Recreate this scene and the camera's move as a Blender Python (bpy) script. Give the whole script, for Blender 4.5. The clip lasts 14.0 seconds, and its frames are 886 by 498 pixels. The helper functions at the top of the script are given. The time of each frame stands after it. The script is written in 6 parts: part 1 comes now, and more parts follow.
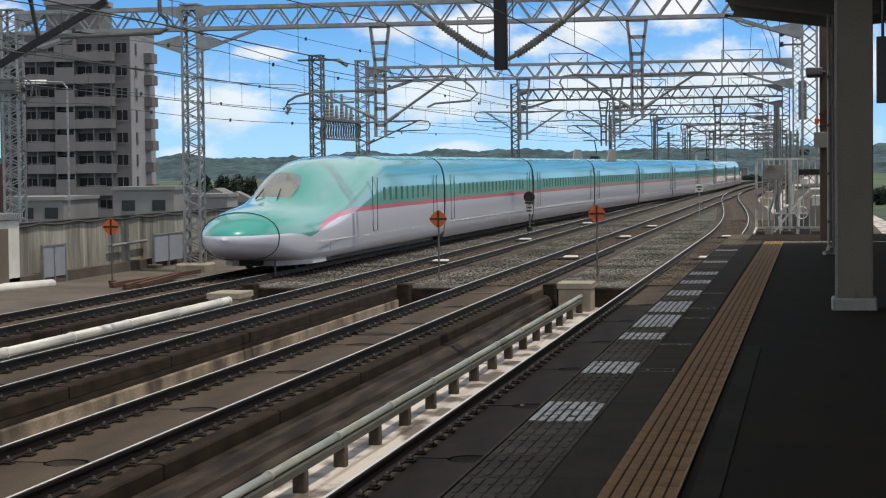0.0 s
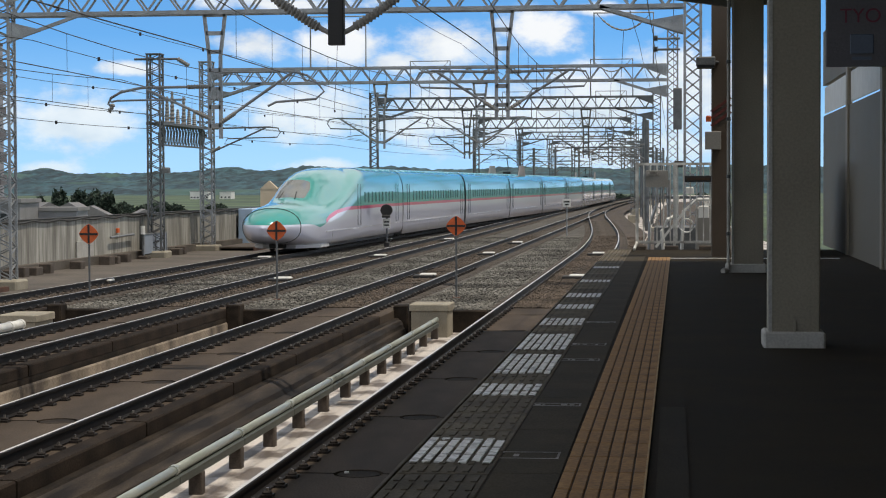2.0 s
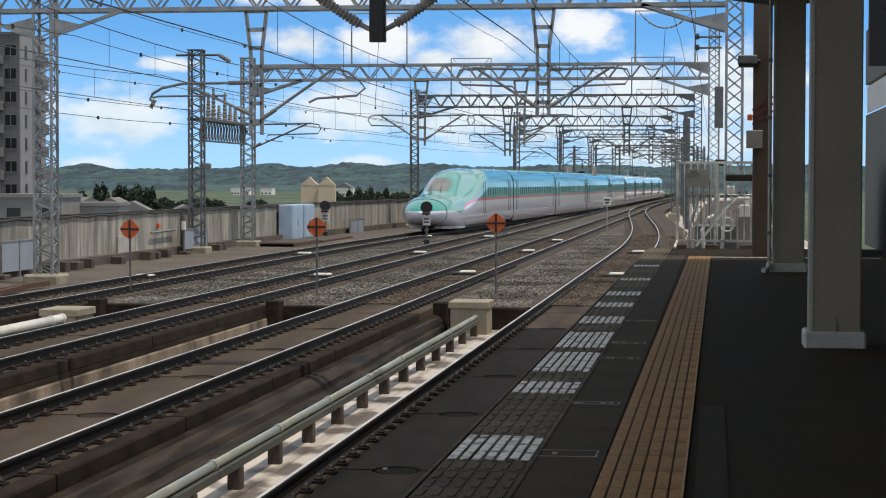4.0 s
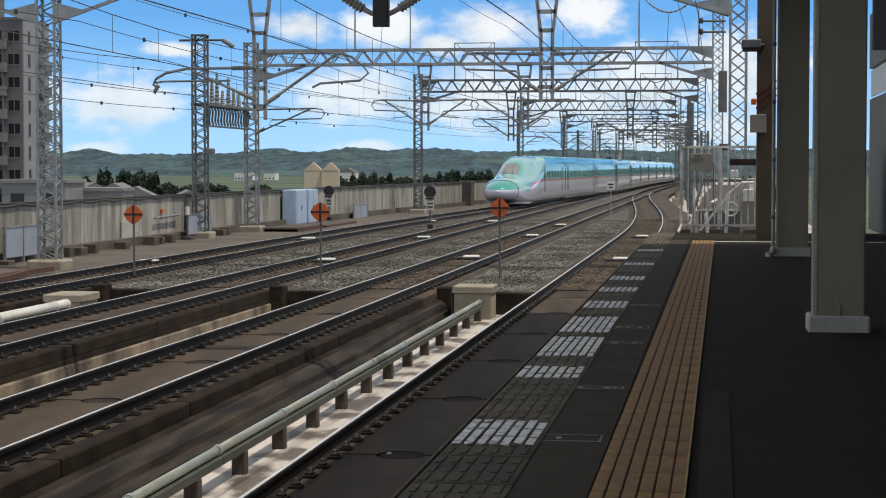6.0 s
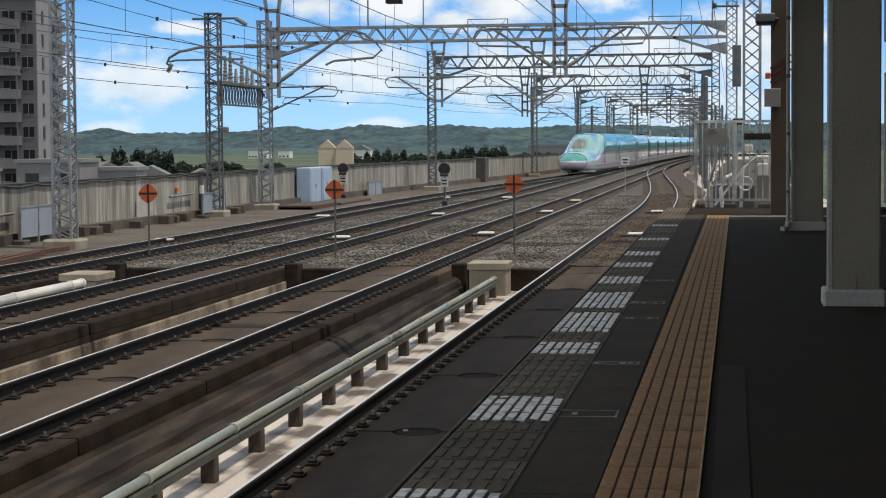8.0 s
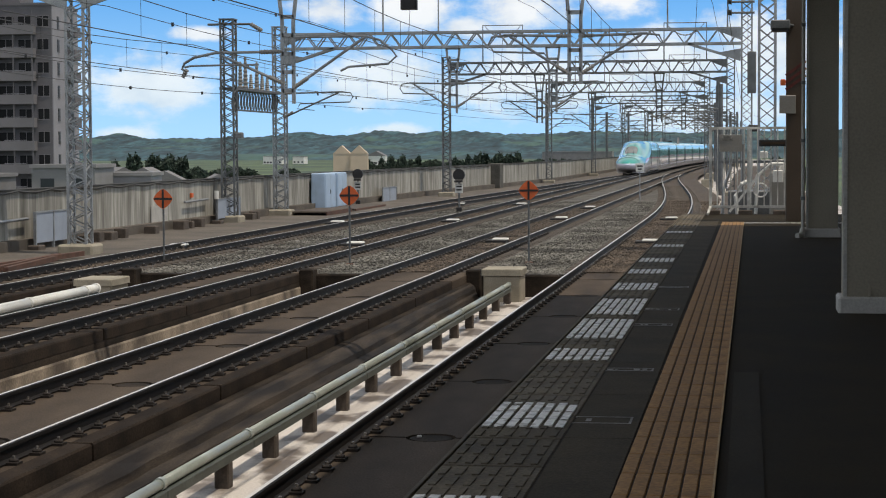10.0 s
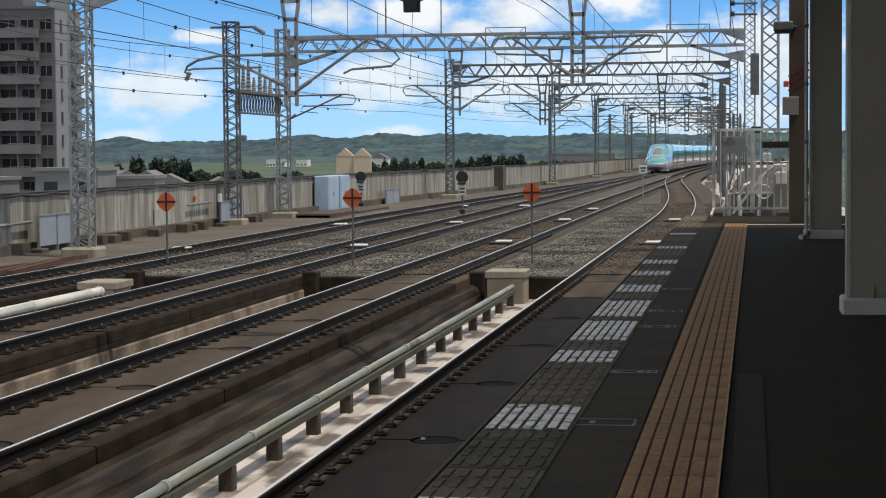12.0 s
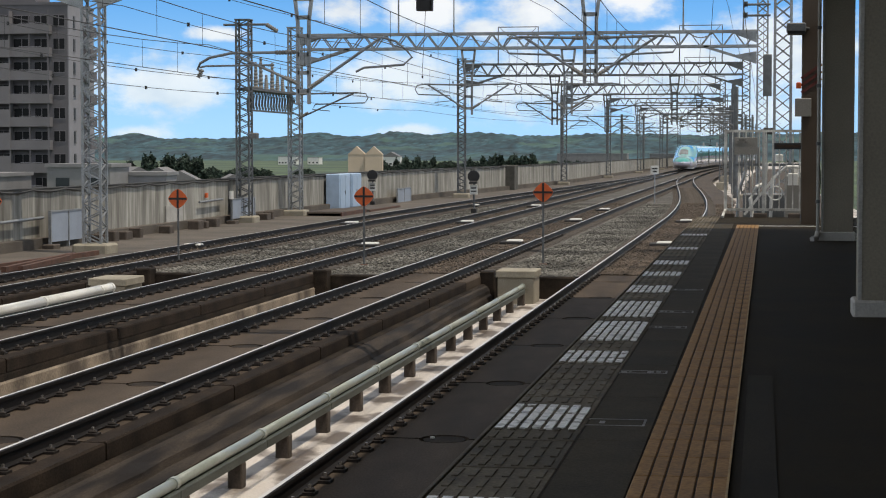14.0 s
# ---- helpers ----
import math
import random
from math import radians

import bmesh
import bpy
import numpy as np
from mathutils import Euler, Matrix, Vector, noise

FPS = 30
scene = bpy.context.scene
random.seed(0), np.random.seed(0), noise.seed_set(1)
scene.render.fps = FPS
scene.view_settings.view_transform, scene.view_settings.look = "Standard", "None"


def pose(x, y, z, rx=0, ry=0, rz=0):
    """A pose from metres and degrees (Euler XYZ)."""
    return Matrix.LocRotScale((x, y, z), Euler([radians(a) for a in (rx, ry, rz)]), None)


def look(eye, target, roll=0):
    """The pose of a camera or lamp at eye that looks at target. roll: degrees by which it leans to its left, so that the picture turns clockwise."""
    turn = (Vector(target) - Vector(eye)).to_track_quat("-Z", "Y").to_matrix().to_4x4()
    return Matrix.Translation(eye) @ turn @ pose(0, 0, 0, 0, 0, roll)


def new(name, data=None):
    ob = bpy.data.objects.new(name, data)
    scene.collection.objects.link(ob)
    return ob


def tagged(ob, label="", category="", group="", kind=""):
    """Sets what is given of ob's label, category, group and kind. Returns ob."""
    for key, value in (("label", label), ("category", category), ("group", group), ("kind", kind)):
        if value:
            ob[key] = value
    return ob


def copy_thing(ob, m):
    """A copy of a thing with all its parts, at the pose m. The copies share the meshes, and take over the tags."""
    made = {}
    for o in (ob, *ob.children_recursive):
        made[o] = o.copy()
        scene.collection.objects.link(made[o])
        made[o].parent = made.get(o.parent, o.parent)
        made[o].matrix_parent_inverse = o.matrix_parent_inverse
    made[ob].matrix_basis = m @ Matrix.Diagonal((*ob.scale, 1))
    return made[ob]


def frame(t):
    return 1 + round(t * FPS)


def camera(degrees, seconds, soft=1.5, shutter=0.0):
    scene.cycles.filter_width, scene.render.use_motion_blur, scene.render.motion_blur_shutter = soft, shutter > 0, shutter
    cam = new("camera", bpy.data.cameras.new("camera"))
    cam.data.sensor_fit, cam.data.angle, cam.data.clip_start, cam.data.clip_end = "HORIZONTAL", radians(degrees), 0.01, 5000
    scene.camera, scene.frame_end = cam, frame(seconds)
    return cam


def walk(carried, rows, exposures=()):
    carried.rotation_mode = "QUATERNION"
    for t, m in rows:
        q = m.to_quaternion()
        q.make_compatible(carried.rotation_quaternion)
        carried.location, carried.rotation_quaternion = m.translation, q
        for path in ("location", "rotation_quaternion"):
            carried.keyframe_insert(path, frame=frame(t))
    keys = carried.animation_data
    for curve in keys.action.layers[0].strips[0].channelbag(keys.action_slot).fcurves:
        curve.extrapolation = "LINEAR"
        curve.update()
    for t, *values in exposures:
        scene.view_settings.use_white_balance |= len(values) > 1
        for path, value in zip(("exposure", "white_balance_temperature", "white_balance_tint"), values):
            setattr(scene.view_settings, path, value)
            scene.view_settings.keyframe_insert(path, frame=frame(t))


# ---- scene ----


def aim(x, y, z, left, down, lean):
    """Camera pose: degrees turned left of the track, tilted down, leaning right."""
    return pose(x, y, z, 90 - down, 0, left) @ pose(0, 0, 0, 0, 0, -lean)


cam = camera(25.25, 14.0, soft=1.1, shutter=0.15)
walk(cam, [
    (0, aim(0.602, -6.971, 3.143, 10.574, 2.356, 0.657)),
    (0.5, aim(0.178, -2.108, 2.925, 9.538, 2.302, 0.540)),
    (1, aim(0, 0, 2.81, 7.736, 2.232, 0.507)),
    (1.5, aim(0, 0, 2.81, 6.51, 2.049, 0.349)),
    (2, aim(0, 0, 2.81, 6.656, 1.871, 0.221)),
    (2.5, aim(0, 0, 2.81, 7.008, 1.956, 0.039)),
    (3, aim(0, 0, 2.81, 7.347, 1.93, -0.075)),
    (5.5, aim(0, 0, 2.81, 8.042, 2.199, -0.019)),
    (6, aim(0, 0, 2.81, 7.916, 2.39, -0.024)),
    (6.5, aim(0, 0, 2.81, 7.974, 2.479, -0.017)),
    (7, aim(0, 0, 2.81, 8.209, 2.655, 0.023)),
    (7.5, aim(0, 0, 2.81, 8.293, 2.908, 0.251)),
    (8, aim(0, 0, 2.81, 8.344, 3.062, 0.42)),
    (8.5, aim(0, 0, 2.81, 8.479, 2.927, 0.359)),
    (11, aim(0, 0, 2.81, 8.816, 2.84, 0.328)),
    (11.5, aim(0, 0, 2.81, 8.788, 2.782, 0.379)),
    (12, aim(0, 0, 2.81, 8.857, 2.818, 0.434)),
    (12.5, aim(0, 0, 2.81, 8.818, 2.788, 0.377)),
    (13, aim(0, 0, 2.81, 8.791, 2.797, 0.27)),
    (13.5, aim(0, 0, 2.81, 8.922, 2.88, 0.068)),
    (14, aim(0, 0, 2.81, 9.175, 2.846, 0)),
], exposures=[(0.0, -0.04, 7900, 10), (14.0, -0.04, 7900, 10)])

# ---- light ----
SUN_DIR = Vector((0.345, -0.10, 0.92)).normalized()
world = bpy.data.worlds.new("world")
scene.world = world
world.use_nodes = True


CUMULUS = ((-17.3, 1.9, 2.3, 0.85), (-12.0, 4.0, 0.9, 0.5), (-9.5, 4.0, 1.25, 0.7), (-8.1, 3.5, 0.9, 0.35), (-6.3, 4.0, 1.6, 0.6), (-3.8, 4.45, 1.35, 0.68),
           (-10.4, 2.1, 2.3, 0.8), (-6.3, 1.95, 2.9, 1.0), (-2.4, 2.25, 2.6, 1.1), (0.6, 2.7, 2.0, 1.4), (-1.4, 1.05, 3.3, 0.7), (-17.9, 0.45, 1.1, 0.25),
           (-10.3, 0.55, 1.1, 0.22), (-15.5, 3.35, 0.9, 0.2), (-2.2, 5.0, 1.0, 0.2), (-24.8, 3.7, 2.3, 3.0), (-23.6, 5.5, 1.8, 0.7), (-11.0, 5.2, 2.5, 0.25))
FILL_DECK_TINT = (0.60, 0.55, 0.50)      # darker, warmer tint of the added cloud overhead, to take blue out of shade


def build_world():
    nt = world.node_tree
    nt.nodes.clear()
    N, L = nt.nodes.new, nt.links.new
    sky = N("ShaderNodeTexSky")
    sky.sky_type, sky.sun_disc = "NISHITA", False
    sky.sun_elevation = math.asin(SUN_DIR.z)
    sky.sun_rotation = math.atan2(SUN_DIR.x, SUN_DIR.y)
    sky.air_density, sky.dust_density, sky.ozone_density = 1.0, 0.3, 2.0
    tc = N("ShaderNodeTexCoord")
    up = N("ShaderNodeMapping")
    up.inputs["Scale"].default_value, up.inputs["Location"].default_value = (1.0, 1.0, 2.2), (0, 0, 0.16)
    L(tc.outputs["Generated"], up.inputs["Vector"])
    L(up.outputs["Vector"], sky.inputs["Vector"])
    def calc(op, x, y=None):
        n = N("ShaderNodeMath")
        n.operation = op
        for i, v in enumerate((x, y)):
            if isinstance(v, (int, float)):
                n.inputs[i].default_value = v
            elif v is not None:
                L(v, n.inputs[i])
        return n.outputs[0]

    def ramp(v, lo, hi, to=1.0):
        n = N("ShaderNodeMapRange")
        n.interpolation_type = "SMOOTHSTEP"
        for k, x in (("From Min", lo), ("From Max", hi), ("To Max", to)):
            n.inputs[k].default_value = x
        L(v, n.inputs["Value"])
        return n.outputs["Result"]

    # bearing and height of a direction, in degrees
    ax = N("ShaderNodeSeparateXYZ")
    L(tc.outputs["Generated"], ax.inputs[0])
    bearing = calc("MULTIPLY", calc("ARCTAN2", ax.outputs["X"], ax.outputs["Y"]), 57.296)
    height = calc("MULTIPLY", calc("ARCSINE", ax.outputs["Z"]), 57.296)
    polar = N("ShaderNodeCombineXYZ")
    L(bearing, polar.inputs["X"])
    L(calc("MULTIPLY", height, 1.7), polar.inputs["Y"])
    n1 = N("ShaderNodeTexNoise")
    n1.inputs["Scale"].default_value, n1.inputs["Detail"].default_value, n1.inputs["Roughness"].default_value = 0.62, 9.0, 0.6
    L(polar.outputs[0], n1.inputs["Vector"])
    # low cumulus over the horizon ahead: bearing, height, half width, half height
    body = None
    for cb, ch, cw, cz in CUMULUS:
        d, sc, ln = N("ShaderNodeVectorMath"), N("ShaderNodeVectorMath"), N("ShaderNodeVectorMath")
        d.operation, sc.operation, ln.operation = "SUBTRACT", "MULTIPLY", "LENGTH"
        d.inputs[1].default_value, sc.inputs[1].default_value = (cb, ch * 1.7, 0), (1 / cw, 1 / (1.7 * cz), 0)
        L(polar.outputs[0], d.inputs[0])
        L(d.outputs[0], sc.inputs[0])
        L(sc.outputs[0], ln.inputs[0])
        one = calc("SUBTRACT", 1.0, ln.outputs["Value"])
        body = one if body is None else calc("MAXIMUM", body, one)
    thick = calc("ADD", calc("MAXIMUM", body, -1.0), calc("MULTIPLY", calc("SUBTRACT", n1.outputs["Fac"], 0.5), 2.6))
    ahead = ramp(thick, -0.3, 0.62)
    # broken cloud deck overhead and all round, out of view, added to whiten shade
    n3 = N("ShaderNodeTexNoise")
    n3.inputs["Scale"].default_value, n3.inputs["Detail"].default_value = 5.0, 7.0
    L(tc.outputs["Generated"], n3.inputs["Vector"])
    away = calc("MAXIMUM", ramp(height, 8.0, 15.0), ramp(calc("ABSOLUTE", calc("ADD", bearing, 10.0)), 19.0, 27.0))
    fill_deck_cover = calc("MULTIPLY", ramp(n3.outputs["Fac"], 0.28, 0.44), away)
    cover = calc("MAXIMUM", ahead, fill_deck_cover)
    # grey undersides of the clouds
    n2 = N("ShaderNodeTexNoise")
    n2.inputs["Scale"].default_value, n2.inputs["Detail"].default_value = 0.45, 6.0
    L(polar.outputs[0], n2.inputs["Vector"])
    r2 = N("ShaderNodeValToRGB")
    r2.color_ramp.elements[0].position, r2.color_ramp.elements[1].position = 0.36, 0.58
    r2.color_ramp.elements[0].color, r2.color_ramp.elements[1].color = (4.3, 5.4, 7.2, 1), (6.2, 7.1, 8.6, 1)
    L(calc("ADD", n2.outputs["Fac"], calc("MULTIPLY", thick, 0.06)), r2.inputs["Fac"])
    dim = N("ShaderNodeMix")
    dim.data_type, dim.blend_type = "RGBA", "MULTIPLY"
    dim.inputs["B"].default_value = (*FILL_DECK_TINT, 1)
    L(ramp(height, 14.0, 40.0), dim.inputs["Factor"])
    L(r2.outputs["Color"], dim.inputs["A"])
    mix = N("ShaderNodeMix")
    mix.data_type = "RGBA"
    L(cover, mix.inputs["Factor"])
    deep = N("ShaderNodeMix")
    deep.data_type, deep.blend_type = "RGBA", "MULTIPLY"
    deep.inputs["Factor"].default_value, deep.inputs["B"].default_value = 1.0, (0.56, 1.28, 1.80, 1)
    L(sky.outputs["Color"], deep.inputs["A"])
    L(deep.outputs["Result"], mix.inputs["A"])
    L(dim.outputs["Result"], mix.inputs["B"])
    # pale haze low over the horizon
    hz = N("ShaderNodeMapRange")
    L(ax.outputs["Z"], hz.inputs["Value"])
    hz.inputs["From Min"].default_value, hz.inputs["From Max"].default_value = 0.0, 0.075
    hz.inputs["To Min"].default_value, hz.inputs["To Max"].default_value = 0.62, 0.0
    haze = N("ShaderNodeMix")
    haze.data_type = "RGBA"
    haze.inputs["B"].default_value = (3.7, 5.9, 8.4, 1)
    L(hz.outputs["Result"], haze.inputs["Factor"])
    L(mix.outputs["Result"], haze.inputs["A"])
    bg = N("ShaderNodeBackground")
    bg.inputs["Strength"].default_value = 0.14
    out = N("ShaderNodeOutputWorld")
    L(haze.outputs["Result"], bg.inputs["Color"])
    L(bg.outputs["Background"], out.inputs["Surface"])


build_world()
sun = new("sun", bpy.data.lights.new("sun", "SUN"))
sun.data.energy, sun.data.angle, sun.data.color = 2.9, radians(0.55), (1.0, 0.98, 0.955)
sun.matrix_world = look(SUN_DIR * 100, (0, 0, 0))


# ---- materials ----
def mat(name, color, rough=0.7, metal=0.0, var=0.25, scale=3.0, fine=40.0, bump=0.15, color2=None, stretch=(1, 1, 1), island=0.0, obj=0.0, coat=0.0, lo=0.36, hi=0.64, spec=0.5):
    """Two-scale noise on colour, roughness and relief, in world-size object space."""
    m = bpy.data.materials.new(name)
    m.use_nodes = True
    nt = m.node_tree
    N, L = nt.nodes.new, nt.links.new
    b = nt.nodes["Principled BSDF"]
    tc, mp = N("ShaderNodeTexCoord"), N("ShaderNodeMapping")
    mp.inputs["Scale"].default_value = stretch
    L(tc.outputs["Object"], mp.inputs["Vector"])
    n1, n2 = N("ShaderNodeTexNoise"), N("ShaderNodeTexNoise")
    n1.inputs["Scale"].default_value, n1.inputs["Detail"].default_value = scale, 6
    n2.inputs["Scale"].default_value, n2.inputs["Detail"].default_value = fine, 4
    L(mp.outputs["Vector"], n1.inputs["Vector"])
    L(mp.outputs["Vector"], n2.inputs["Vector"])
    c1 = Vector(color)
    c2 = Vector(color2) if color2 else c1 * (1 - var)
    ramp = N("ShaderNodeValToRGB")
    ramp.color_ramp.elements[0].position, ramp.color_ramp.elements[1].position = lo, hi
    ramp.color_ramp.elements[0].color, ramp.color_ramp.elements[1].color = (*c2, 1), (*c1, 1)
    L(n1.outputs["Fac"], ramp.inputs["Fac"])
    mx = N("ShaderNodeMix")
    mx.data_type, mx.blend_type = "RGBA", "MULTIPLY"
    mx.inputs["Factor"].default_value = 1.0
    r2 = N("ShaderNodeMapRange")
    r2.inputs["From Min"].default_value, r2.inputs["From Max"].default_value = 0.3, 0.7
    r2.inputs["To Min"].default_value, r2.inputs["To Max"].default_value = 1 - var * 0.8, 1 + var * 0.5
    L(n2.outputs["Fac"], r2.inputs["Value"])
    L(ramp.outputs["Color"], mx.inputs["A"])
    L(r2.outputs["Result"], mx.inputs["B"])
    last = mx.outputs["Result"]
    for amount, kind in ((island, "geo"), (obj, "obj")):
        if amount:
            src = N("ShaderNodeNewGeometry").outputs["Random Per Island"] if kind == "geo" else N("ShaderNodeObjectInfo").outputs["Random"]
            r3 = N("ShaderNodeMapRange")
            r3.inputs["To Min"].default_value, r3.inputs["To Max"].default_value = 1 - amount, 1 + amount
            L(src, r3.inputs["Value"])
            m3 = N("ShaderNodeMix")
            m3.data_type, m3.blend_type = "RGBA", "MULTIPLY"
            m3.inputs["Factor"].default_value = 1.0
            L(last, m3.inputs["A"])
            L(r3.outputs["Result"], m3.inputs["B"])
            last = m3.outputs["Result"]
    L(last, b.inputs["Base Color"])
    rr = N("ShaderNodeMapRange")
    rr.inputs["To Min"].default_value, rr.inputs["To Max"].default_value = max(rough - 0.12, 0.02), min(rough + 0.12, 1)
    L(n1.outputs["Fac"], rr.inputs["Value"])
    L(rr.outputs["Result"], b.inputs["Roughness"])
    b.inputs["Metallic"].default_value = metal
    b.inputs["Coat Weight"].default_value = coat
    b.inputs["Specular IOR Level"].default_value = spec
    if bump:
        bp = N("ShaderNodeBump")
        bp.inputs["Strength"].default_value, bp.inputs["Distance"].default_value = bump, 0.02
        L(n2.outputs["Fac"], bp.inputs["Height"])
        L(bp.outputs["Normal"], b.inputs["Normal"])
    return m


def hill_mat():
    """Woods in clumps, with paler clearings and meadows; blue distance haze is mixed into the colours."""
    m = mat("hazed_hill", (0.032, 0.086, 0.108), 0.95, var=0.9, scale=0.03, fine=0.09, bump=0, color2=(0.013, 0.042, 0.060), stretch=(1, 0.35, 1.6), lo=0.40, hi=0.60)
    nt = m.node_tree
    N, L = nt.nodes.new, nt.links.new
    b = nt.nodes["Principled BSDF"]
    old = b.inputs["Base Color"].links[0].from_socket
    tc, n, r, mx = N("ShaderNodeTexCoord"), N("ShaderNodeTexNoise"), N("ShaderNodeMapRange"), N("ShaderNodeMix")
    n.inputs["Scale"].default_value, n.inputs["Detail"].default_value = 0.0075, 5
    r.inputs["From Min"].default_value, r.inputs["From Max"].default_value, r.inputs["To Max"].default_value = 0.56, 0.64, 0.75
    mx.data_type = "RGBA"
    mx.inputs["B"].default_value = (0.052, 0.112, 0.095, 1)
    L(tc.outputs["Object"], n.inputs["Vector"])
    L(n.outputs["Fac"], r.inputs["Value"])
    L(r.outputs["Result"], mx.inputs["Factor"])
    L(old, mx.inputs["A"])
    L(mx.outputs["Result"], b.inputs["Base Color"])
    return m


